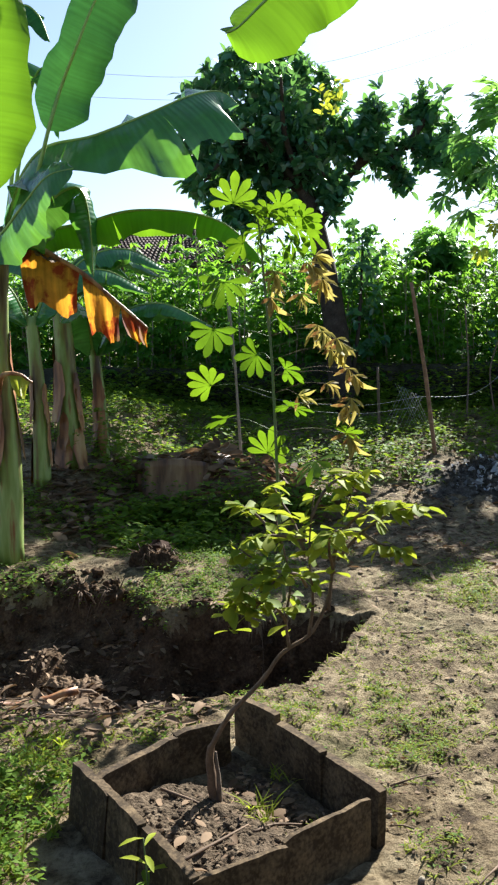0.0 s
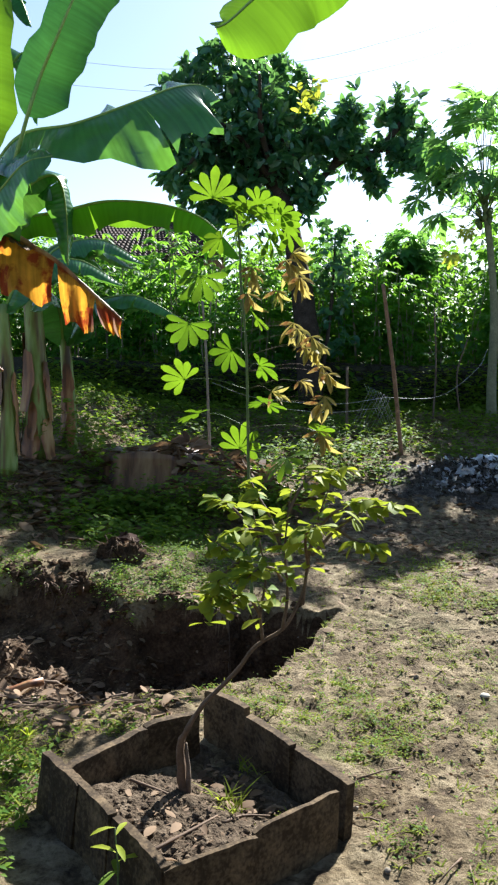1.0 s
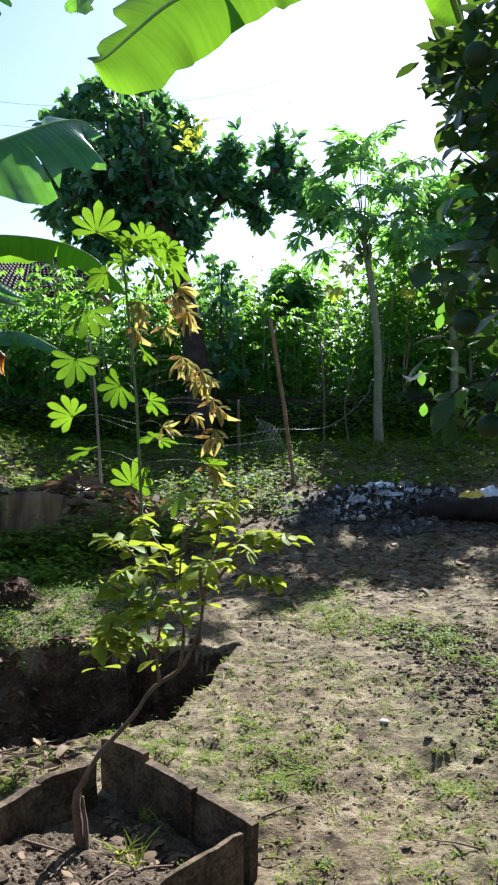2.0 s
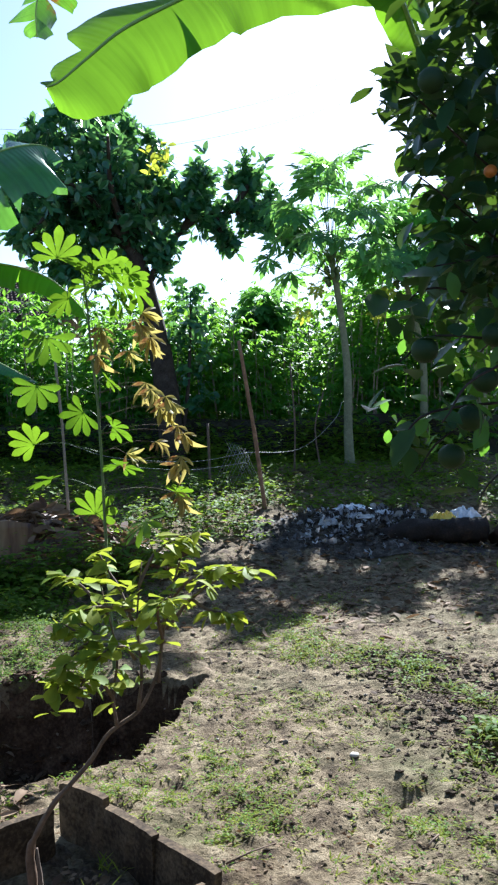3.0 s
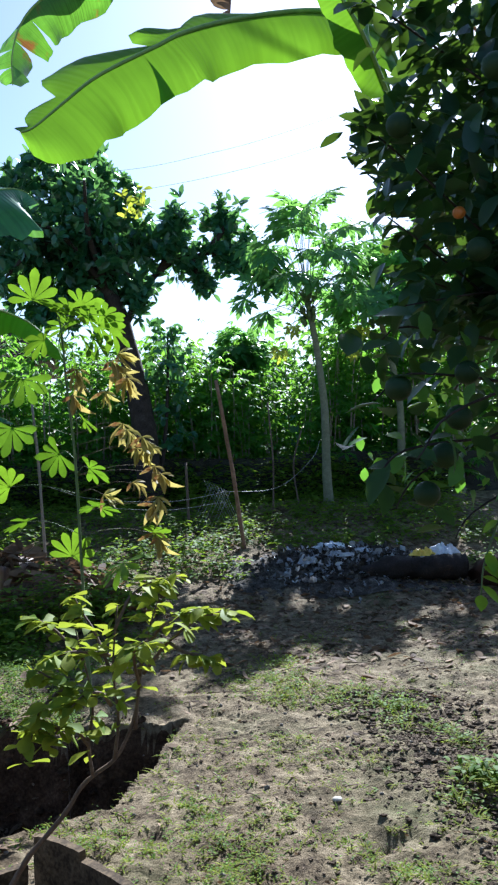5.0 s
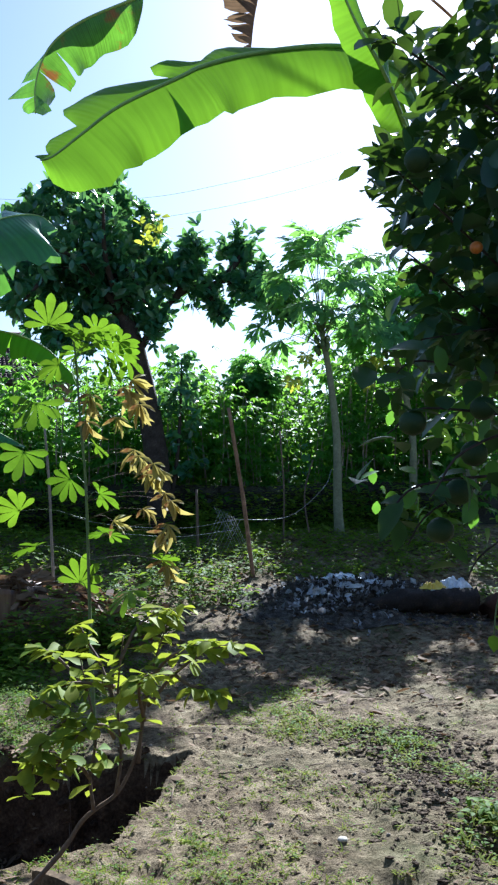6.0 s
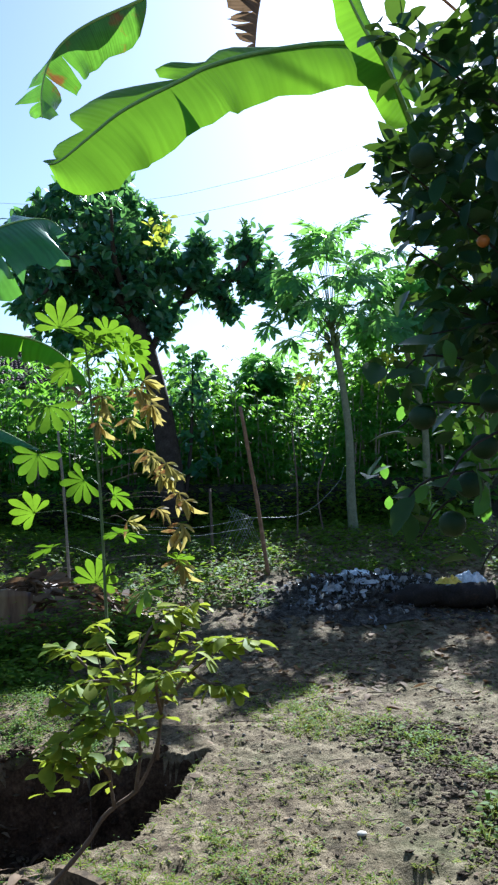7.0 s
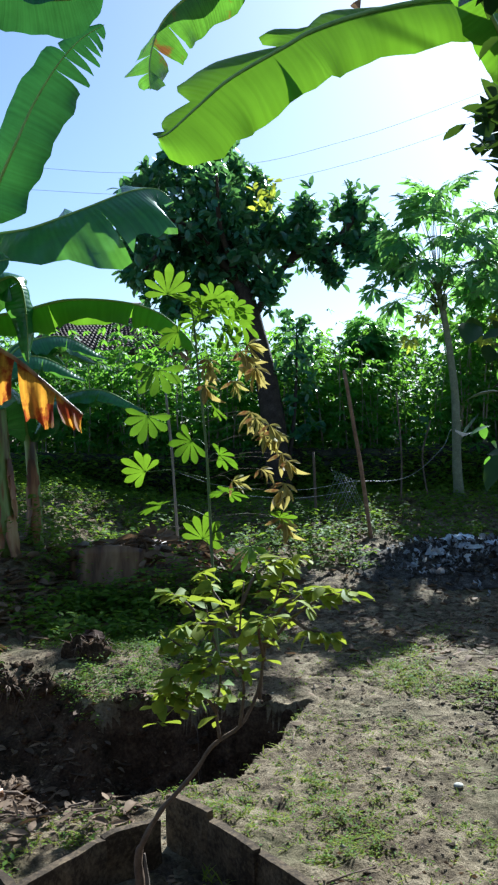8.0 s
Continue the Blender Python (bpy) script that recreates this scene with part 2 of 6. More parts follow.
PALE_STONE = rough_surface("pale_stone", [(0.3, (0.36, 0.33, 0.27)), (0.7, (0.52, 0.49, 0.42))], 20, 120, 0.8, 0.3, 0.003)
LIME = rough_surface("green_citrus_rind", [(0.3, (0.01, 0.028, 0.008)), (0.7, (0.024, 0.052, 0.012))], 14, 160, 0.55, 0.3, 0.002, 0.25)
RIPE = rough_surface("orange_citrus_rind", [(0.3, (0.5, 0.14, 0.02)), (0.7, (0.62, 0.22, 0.03))], 14, 160, 0.4, 0.3, 0.002, 0.5)
ROOF_TILE = rough_surface("clay_roof_tile", [(0.3, (0.045, 0.03, 0.028)), (0.55, (0.13, 0.08, 0.065)), (0.75, (0.22, 0.145, 0.12))], 5, 30, 0.8, 0.4, 0.01)
PLASTER = rough_surface("grey_plaster", [(0.3, (0.3, 0.29, 0.27)), (0.7, (0.5, 0.49, 0.46))], 3, 40, 0.9, 0.3, 0.005)
STONE = rough_surface("dark_mossy_stone", [(0.3, (0.012, 0.013, 0.01)), (0.55, (0.04, 0.042, 0.032)), (0.75, (0.09, 0.095, 0.065))], 8, 60, 0.9, 0.7, 0.015, 0.2, 0.1)
CHAR = rough_surface("charred_wood", [(0.3, (0.008, 0.007, 0.006)), (0.58, (0.032, 0.026, 0.023)), (0.78, (0.13, 0.07, 0.04))], 5, 60, 0.85, 0.8, 0.015, 0.2)
CLAY = rough_surface("red_clay", [(0.3, (0.018, 0.009, 0.006)), (0.7, (0.07, 0.033, 0.019))], 8, 60, 0.9, 0.6, 0.01, 0.2)
WHITE_BAG = rough_surface("white_plastic", [(0.36, (0.4, 0.42, 0.45)), (0.62, (0.78, 0.8, 0.82))], 9, 60, 0.35, 0.4, 0.01, 0.5)
GREY_BAG = rough_surface("grey_plastic", [(0.3, (0.2, 0.2, 0.2)), (0.7, (0.52, 0.52, 0.52))], 9, 60, 0.4, 0.4, 0.01, 0.5)
PALE_BAG = leaf_surface("torn_plastic", (0.06, 0.06, 0.065), (0.6, 0.61, 0.63), (0.4, 0.4, 0.42), 0.2, 0.4, spec=0.5)
YELLOW_BAG = rough_surface("yellow_plastic", [(0.3, (0.6, 0.4, 0.03)), (0.7, (0.8, 0.58, 0.06))], 9, 60, 0.35, 0.4, 0.01, 0.5)
WIRE = rough_surface("galvanised_wire", [(0.3, (0.25, 0.26, 0.26)), (0.7, (0.45, 0.46, 0.46))], 20, 90, 0.5, 0.2, 0.001, 0.5)
CABLE = rough_surface("weathered_cable", [(0.3, (0.1, 0.1, 0.11)), (0.7, (0.16, 0.16, 0.17))], 5, 40, 0.6, 0.1, 0.001)
BLUE_SHEET = rough_surface("pale_blue_sheet", [(0.3, (0.2, 0.38, 0.5)), (0.7, (0.36, 0.52, 0.62))], 3, 40, 0.6, 0.2, 0.004)


# ---- mesh helpers ----
class Mesh:
    """Vertices, faces and, where wanted, flat coordinates of one mesh."""

    def __init__(self):
        self.v, self.f, self.uv = [], [], []

    def data(self, name, material, smooth=True):
        me = bpy.data.meshes.new(name)
        me.from_pydata(self.v, [], self.f)
        if self.uv:
            layer = me.uv_layers.new(name="UVMap")
            idx = np.empty(len(me.loops), dtype=np.int32)
            me.loops.foreach_get("vertex_index", idx)
            layer.data.foreach_set("uv", np.array(self.uv, dtype=np.float32)[idx].ravel())
        if smooth:
            me.polygons.foreach_set("use_smooth", [True] * len(me.polygons))
        me.materials.append(material)
        me.update()
        return me


def part(name, mesh, material, parent, label="", smooth=True):
    """One mesh object under a thing or under a part; the mesh is in the parent's own metres."""
    ob = new(name, mesh.data(name, material, smooth) if isinstance(mesh, Mesh) else mesh)
    ob.parent = parent
    if label:
        ob["label"] = label
    return ob


def thing(name, place, label, category, group="", kind=""):
    """An Empty at a thing's base."""
    e = new(name)
    e.empty_display_size = 0.1
    e.location = place
    return tagged(e, label, category, group, kind)


def solid(name, mesh, material, place, label, category, group="", kind="", smooth=True):
    ob = new(name, mesh.data(name, material, smooth))
    ob.location = place
    return tagged(ob, label, category, group, kind)


def spline(pts, n):
    """n + 1 points on a smooth line through pts."""
    p = [Vector(q) for q in pts]
    p = [p[0] * 2 - p[1]] + p + [p[-1] * 2 - p[-2]]
    out = []
    for i in range(n + 1):
        s = i / n * (len(pts) - 1)
        k = min(int(s), len(pts) - 2)
        t = s - k
        a, b, c, d = p[k:k + 4]
        out.append(0.5 * ((2 * b) + (c - a) * t + (2 * a - 5 * b + 4 * c - d) * t * t + (3 * b - a - 3 * c + d) * t ** 3))
    return out


def frame_at(t, hint=Vector((0, 0, 1))):
    t = t.normalized()
    s = t.cross(hint)
    if s.length < 1e-3:
        s = t.cross(Vector((0.3, 1, 0.1)))
    s.normalize()
    return t, s, s.cross(t)


def tube(mesh, pts, radii, sides=8, rng=None, rough=0.0):
    """A tapered round bar along pts; radii: first and last, or one for each point."""
    n = len(pts) - 1
    start = len(mesh.v)
    s = Vector((1, 0, 0))
    for i, p in enumerate(pts):
        d = pts[min(i + 1, n)] - pts[max(i - 1, 0)]
        s = (d.cross(Vector((0.31, 0.94, 0.12))) if i == 0 else s - d.normalized() * s.dot(d.normalized())).normalized()
        u = s.cross(d.normalized())
        r = radii[i] if len(radii) == n + 1 else radii[0] + (radii[1] - radii[0]) * i / n
        for k in range(sides):
            a = 2 * math.pi * k / sides
            rr = r * (1 + (rng.uniform(-rough, rough) if rng else 0))
            mesh.v.append(tuple(p + (s * math.cos(a) + u * math.sin(a)) * rr))
    for i in range(n):
        for k in range(sides):
            a, b = start + i * sides + k, start + i * sides + (k + 1) % sides
            mesh.f.append((a, b, b + sides, a + sides))
    mesh.f.append(tuple(start + k for k in range(sides))[::-1])
    mesh.f.append(tuple(start + n * sides + k for k in range(sides)))


OVAL = ((0.0, 0.06), (0.25, 0.8), (0.55, 1.0), (0.82, 0.6), (1.0, 0.0))
LANCE = ((0.0, 0.1), (0.35, 0.75), (0.65, 1.0), (0.86, 0.6), (1.0, 0.0))
OBOVATE = ((0.0, 0.1), (0.3, 0.45), (0.6, 0.9), (0.78, 1.0), (0.92, 0.6), (1.0, 0.0))
SLIM = ((0.0, 0.7), (0.5, 1.0), (1.0, 0.0))
SMALL = ((0.0, 0.15), (0.5, 1.0), (1.0, 0.0))


def blade(mesh, base, way, up, length, width, shape=OVAL, fold=0.25, droop=0.3):
    """One leaf blade with a folded midline that droops to its tip."""
    t, s, n = frame_at(way, up)
    start = len(mesh.v)
    rows = len(shape)
    for x, w in shape:
        c = base + t * (length * x) - n * (droop * length * x * x)
        h = width * 0.5 * w
        mesh.v.append(tuple(c - s * h + n * (fold * h)))
        mesh.v.append(tuple(c))
        mesh.v.append(tuple(c + s * h + n * (fold * h)))
    for i in range(rows - 1):
        a = start + 3 * i
        mesh.f.append((a, a + 1, a + 4, a + 3))
        mesh.f.append((a + 1, a + 2, a + 5, a + 4))


def rand_dir(rng, up=0.0):
    a, z = rng.uniform(0, 2 * math.pi), rng.uniform(-1, 1)
    r = math.sqrt(1 - z * z)
    v = Vector((r * math.cos(a), r * math.sin(a), z + up))
    return v.normalized()


def lump(mesh, centre, size, rng, rings=5, sides=8, rough=0.18):
    """A rounded uneven clod or stone."""
    start = len(mesh.v)
    for i in range(rings + 1):
        a = math.pi * i / rings
        for k in range(sides):
            b = 2 * math.pi * (k + 0.5 * (i % 2)) / sides
            j = 1 + rng.uniform(-rough, rough)
            mesh.v.append((centre[0] + size[0] * math.sin(a) * math.cos(b) * j, centre[1] + size[1] * math.sin(a) * math.sin(b) * j, centre[2] + size[2] * math.cos(a) * j))
    for i in range(rings):
        for k in range(sides):
            p, q = start + i * sides + k, start + i * sides + (k + 1) % sides
            mesh.f.append((p, p + sides, q + sides, q))


def slab_block(mesh, a, b, z0, z1, thick, rng, lean=0.0):
    """A broken concrete slab on edge from a to b, with chipped, uneven rims."""
    a, b = Vector((*a, 0)), Vector((*b, 0))
    t = (b - a).normalized()
    s = Vector((-t.y, t.x, 0))
    n, m = 9, 4
    start = len(mesh.v)
    ph, amp = rng.uniform(0, 6), rng.uniform(0.001, 0.0025)
    wave = lambda i: amp * math.sin(ph + i * 0.7) + amp * 0.6 * math.sin(ph * 2 + i * 1.9) - (0.006 if i in (0, n) else 0)
    for side in (-1, 1):
        for i in range(n + 1):
            for j in range(m + 1):
                f = i / n
                edge = (i in (0, n)) or (j == m)
                h = z0 + (z1 - z0) * j / m
                c = a.lerp(b, f) + s * (side * thick * 0.5 * (0.82 if edge else 1.0) + lean * (h - z0))
                jit = 0.0025
                top = wave(i) if j == m else 0
                mesh.v.append((c.x + rng.uniform(-jit, jit), c.y + rng.uniform(-jit, jit), h + top))
    w = m + 1
    half = (n + 1) * w
    for i in range(n):
        for j in range(m):
            p = start + i * w + j
            mesh.f.append((p, p + w, p + w + 1, p + 1))
            q = p + half
            mesh.f.append((q, q + 1, q + w + 1, q + w))
    for i in range(n):
        p, q = start + i * w + m, start + half + i * w + m
        mesh.f.append((p, p + w, q + w, q))
        p, q = start + i * w, start + half + i * w
        mesh.f.append((p, q, q + w, p + w))
    for i in (0, n):
        for j in range(m):
            p, q = start + i * w + j, start + half + i * w + j
            mesh.f.append((p, p + 1, q + 1, q) if i == 0 else (p, q, q + 1, p + 1))


# ---- ground ----
def smooth01(t):
    t = np.clip(t, 0, 1)
    return t * t * (3 - 2 * t)


LATTICE = np.random.RandomState(5).rand(256, 256)


def value_noise(x, y, scale):
    x, y = np.asarray(x) * scale + 1000, np.asarray(y) * scale + 1000
    i, j = np.floor(x).astype(int), np.floor(y).astype(int)
    fx, fy = x - i, y - j
    fx, fy = fx * fx * (3 - 2 * fx), fy * fy * (3 - 2 * fy)
    g = lambda a, b: LATTICE[a % 256, b % 256]
    return (g(i, j) * (1 - fx) + g(i + 1, j) * fx) * (1 - fy) + (g(i, j + 1) * (1 - fx) + g(i + 1, j + 1) * fx) * fy - 0.5


PIT_X = (-2.6, -1.2, -0.62, -0.31, -0.03, 0.21, 0.45, 0.69)
PIT_NEAR = (3.5, 3.5, 3.57, 3.63, 3.74, 3.87, 4.3, 4.92)
PIT_FAR_X = (-2.6, -1.4, -0.9, -0.6, 0.0, 0.69)
PIT_FAR = (5.75, 5.7, 5.5, 5.15, 4.95, 4.98)


def pit_depth(x, y):
    x, y = np.asarray(x, dtype=float), np.asarray(y, dtype=float)
    wob = (0.1 + 0.3 * smooth01((-0.2 - x) / 0.5)) * value_noise(x, y, 3.4) + 0.1 * value_noise(x, y, 9.0)
    near, far = np.interp(x, PIT_X, PIT_NEAR) + wob, np.interp(x, PIT_FAR_X, PIT_FAR) + wob
    left = smooth01((-0.15 - x) / 0.9)
    wn, wf = 0.1 + 0.75 * left, 0.08 + 0.5 * left
    d = np.minimum((y - near) / wn, (far - y) / wf)
    d = np.minimum(d, (0.72 - x) / 0.1)
    d = np.minimum(d, (x + 2.6) / 0.8)
    return smooth01(d) * (0.55 - 0.18 * left + 0.3 * left * value_noise(x, y, 3.0))


def height(x, y):
    x, y = np.asarray(x, dtype=float), np.asarray(y, dtype=float)
    z = 0.85 * smooth01((y - 7.0) / 5.5)
    z = z + 0.5 * smooth01((-x - 0.7) / 1.3) * smooth01((y - 5.0) / 3.2) * (1 - smooth01((y - 10) / 4))
    z = z + 0.12 * np.exp(-(((x + 0.6) / 0.9) ** 2 + ((y - 5.9) / 0.6) ** 2))
    z = z + 0.38 * np.exp(-(((x + 0.3) / 0.95) ** 2 + ((y - 8.1) / 0.6) ** 2))
    z = z + 0.12 * np.exp(-(((x - 3.0) / 1.1) ** 2 + ((y - 8.9) / 0.6) ** 2))
    z = z - 0.1 * np.exp(-(((x - 1.86) / 0.13) ** 2 + ((y - 3.4) / 0.16) ** 2)) - 0.05 * np.exp(-(((x - 1.3) / 0.08) ** 2 + ((y - 3.3) / 0.05) ** 2))
    near = 1 - smooth01((np.hypot(x, y) - 25) / 20)
    z = z + near * (0.06 * value_noise(x, y, 0.9) + 0.03 * value_noise(x, y, 3.1) + 0.035 * np.abs(value_noise(x, y, 6.0)) + 0.02 * value_noise(x, y, 11.0) + 0.017 * value_noise(x, y, 19.0)
                    + 0.011 * np.abs(value_noise(x + 3.1, y, 27.0)) * smooth01(value_noise(x, y + 7.0, 1.3) * 2.5 + 0.6) + 0.007 * value_noise(x, y, 41.0))
    return z - pit_depth(x, y)


def ground_z(x, y):
    return float(height(x, y))


def build_ground():
    def axis(lo, hi, step, near_lo, near_hi, fine):
        inner = np.concatenate([np.arange(lo, near_lo, step), np.arange(near_lo, near_hi, fine), np.arange(near_hi, hi, step)])
        out = np.array([0.3, 0.8, 1.6, 3, 5, 8, 13, 21, 34, 60, 110, 200, 400])
        return np.concatenate([lo - out[::-1], inner, hi + out])
    xs, ys = axis(-3.2, 5.6, 0.036, -1.0, 2.6, 0.016), axis(1.2, 12.8, 0.036, 2.0, 5.6, 0.014)
    gx, gy = np.meshgrid(xs, ys)
    gz = height(gx, gy)
    nx, ny = len(xs), len(ys)
    me = bpy.data.meshes.new("ground")
    verts = np.stack([gx.ravel(), gy.ravel(), gz.ravel()], 1)
    i, j = np.meshgrid(np.arange(nx - 1), np.arange(ny - 1))
    a = (j * nx + i).ravel()
    faces = np.stack([a, a + 1, a + nx + 1, a + nx], 1)
    me.from_pydata(verts.tolist(), [], faces.tolist())
    me.polygons.foreach_set("use_smooth", [True] * len(me.polygons))
    me.materials.append(EARTH)
    # Pit faces take a darker dug earth whose colour also holds the pit's shade.
    me.materials.append(DUG_SHADED)
    mid = verts[faces].mean(1)
    dug = pit_depth(mid[:, 0], mid[:, 1])
    edge = 0.07 + smooth01((0.2 - mid[:, 0]) / 0.5) * (0.2 * value_noise(mid[:, 0], mid[:, 1], 4.0) + 0.12 * value_noise(mid[:, 0], mid[:, 1], 13.0))
    me.polygons.foreach_set("material_index", (dug > np.maximum(edge, 0.02)).astype(np.int32))
    tagged(new("ground", me), "trodden brown earth yard with a dug pit and sparse weeds", "ground", kind="structure")


build_ground()


# ---- stone wall behind the yard ----
def build_wall():
    rng = random.Random(3)
    y0 = 12.7
    mesh = Mesh()
    xs = [-8 + 0.5 * k for k in range(36)]
    for side in (0, 1):
        for x in xs:
            for k in range(2):
                z = ground_z(x, y0) - 0.2 if k == 0 else 1.56 + 0.03 * math.sin(x * 1.7)
                mesh.v.append((x, y0 + 0.26 * side, z))
    n = len(xs)
    for i in range(n - 1):
        p, q = 2 * i, 2 * n + 2 * i
        mesh.f += [(p, p + 2, p + 3, p + 1), (q, q + 1, q + 3, q + 2), (p + 1, p + 3, q + 3, q + 1)]
    wall = tagged(new("wall_back", mesh.data("wall_back", STONE, False)), "low dark mossy rubble stone wall along the hedge", "wall", kind="structure")
    kinds = []
    for k in range(4):
        m = Mesh()
        lump(m, (0, 0, 0), (0.5, 0.35, 0.5), rng, 4, 7, 0.16)
        kinds.append(m.data("stone", STONE, False))
    z = 0.95
    while z < 1.6:
        x = -3.0 + rng.uniform(0, 0.2)
        while x < 6.0:
            w = rng.uniform(0.2, 0.36)
            s = new("stone", kinds[rng.randrange(4)])
            s.parent = wall
            s.location = (x + w / 2, y0, z)
            s.scale = (w * 0.98, 0.2, 0.17)
            x += w
        z += 0.165
    return wall


def build_sky_blocker():
    """Adds an unseen wall on the side never looked at, to cut sky fill."""
    mesh = Mesh()
    for x in (-14, 14):
        for y in (-4.4, -4.1):
            mesh.v += [(x, y, -0.3), (x, y, 3.2)]
    mesh.f += [(0, 1, 3, 2), (4, 6, 7, 5), (0, 4, 5, 1), (2, 3, 7, 6), (1, 5, 7, 3), (0, 2, 6, 4)]
    tagged(new("wall_behind", mesh.data("wall_behind", STONE, False)), "added unseen dark wall that blocks sky light from behind", "wall", kind="structure")


# ---- leaves of the banana ----
def banana_leaf(parent, origin, ctrl, width, up=(0, 0, 1), left=0.5, right=0.5, slits=(), seed=0, material=None, label="", rib=0.018, ragged=0.12, taper=0.5, wide=0.012, back=1.0, bare=0.0, humps=(), ripple=1.0):
    """A banana leaf along ctrl: a thick midrib and two halves that hang from it, torn at the slits."""
    rng = random.Random(seed)
    o = Vector(origin)
    n = 46
    mid = [p - o for p in spline(ctrl, n)]
    length = sum((mid[i + 1] - mid[i]).length for i in range(n))
    hint = Vector(up)
    mesh = Mesh()
    cols = 5
    phase = rng.uniform(0, 6)

    def half_width(s):
        s0 = max(0.0, s - bare) / (1 - bare)
        grow = min(1.0, (s0 / 0.12) ** 0.7) if s0 > 0 else 0.0
        end = min(1.0, ((1 - s) / taper) ** 0.6) if s < 1 else 0.0
        return width * grow * end

    for side, ang in ((-1, left), (1, right)):
        cuts = [bare + 0.02] + sorted(s for s in slits if (side == 1) == (s > 0) for s in [abs(s)]) + [0.995]
        for a, b in zip(cuts, cuts[1:]):
            rows = max(3, int((b - a) * 44))
            off, gap = rng.uniform(-ragged, ragged), rng.uniform(0.4, 1.0) * wide
            start = len(mesh.v)
            for i in range(rows + 1):
                s = a + (b - a) * i / rows
                for c in range(cols + 1):
                    f = c / cols
                    squeeze = gap * f * f * (1 if len(cuts) > 2 else 0)
                    ss = min(max(s + squeeze * (1 - 2 * i / rows), 0), 1)
                    k = min(int(ss * n), n - 1)
                    base = mid[k].lerp(mid[k + 1], ss * n - k)
                    t, sd, nn = frame_at(mid[min(k + 2, n)] - mid[max(k - 1, 0)], hint)
                    wave = ripple * (0.1 * math.sin(ss * 21 + phase + side) + 0.05 * math.sin(ss * 53 + phase * 2))
                    w = half_width(ss) * (back if side == 1 else 1.0) * f * (1 + ripple * (0.05 * math.sin(ss * 31 + side * 2 + phase) + 0.03 * math.sin(ss * 77)))
                    if humps and side == 1:
                        w *= 0.12 + max((h * math.sin(math.pi * (ss - a0) / (a1 - a0)) ** 0.7 for a0, a1, h in humps if a0 < ss < a1), default=0.0)
                    al = ang + off * f + wave * f + 0.25 * f * f
                    d = sd * (side * math.cos(al)) - nn * math.sin(al)
                    p = base + d * w + t * (0.10 * w)
                    mesh.v.append(tuple(p))
                    mesh.uv.append((ss * length, side * f * width))
            wdt = cols + 1
            for i in range(rows):
                for c in range(cols):
                    p = start + i * wdt + c
                    mesh.f.append((p, p + wdt, p + wdt + 1, p + 1))
    leaf = part("leaf", mesh, material or BANANA, parent, label)
    r = Mesh()
    tube(r, mid, [rib * (1 - 0.85 * i / n) for i in range(n + 1)], 6)
    part("midrib", r, RIB if material in (None, BANANA, BANANA_DEEP, BANANA_YOUNG, SCORCHED) else DRY_SHEATH, leaf)
    return leaf


def pseudostem(parent, pts, r0, r1, seed, dry=0.5):
    """The sheathed stem of a banana, with loose dry sheaths at its foot."""
    rng = random.Random(seed)
    m = Mesh()
    line = spline(pts, 16)
    tube(m, line, [r0 + (r1 - r0) * (i / 16) ** 0.8 for i in range(17)], 14, rng, 0.035)
    part("pseudostem", m, PSEUDOSTEM, parent)
    for k in range(int(13 * dry)):
        s = Mesh()
        a = rng.uniform(0, 6.28)
        top, hang = rng.uniform(0.2, 0.8), rng.uniform(0.15, 0.45)
        arc, flare = rng.uniform(0.3, 0.9), rng.uniform(0.05, 0.4)
        rows = 9
        for i in range(rows + 1):
            f = i / rows
            q = max(0.0, top - f * hang) * 16
            j = min(int(q), 15)
            p = line[j].lerp(line[j + 1], q - j)
            grip = r0 + (r1 - r0) * (q / 16) ** 0.8
            half = arc * (0.35 + 0.65 * math.sin(math.pi * min(1, 0.15 + f * 0.8))) * rng.uniform(0.75, 1.1)
            for c in range(4):
                b = a + (c - 1.5) / 1.5 * half
                rr = grip * (1.05 + flare * f * f + 0.1 * rng.random() + (0.12 if c in (0, 3) else 0))
                s.v.append((p.x + rr * math.cos(b), p.y + rr * math.sin(b), p.z + rng.uniform(-0.03, 0.02)))
        for i in range(rows):
            for c in range(3):
                q = i * 4 + c
                s.f.append((q, q + 1, q + 5, q + 4))
        part("dry_sheath", s, DRY_SHEATH, parent, "papery brown dry leaf sheath")


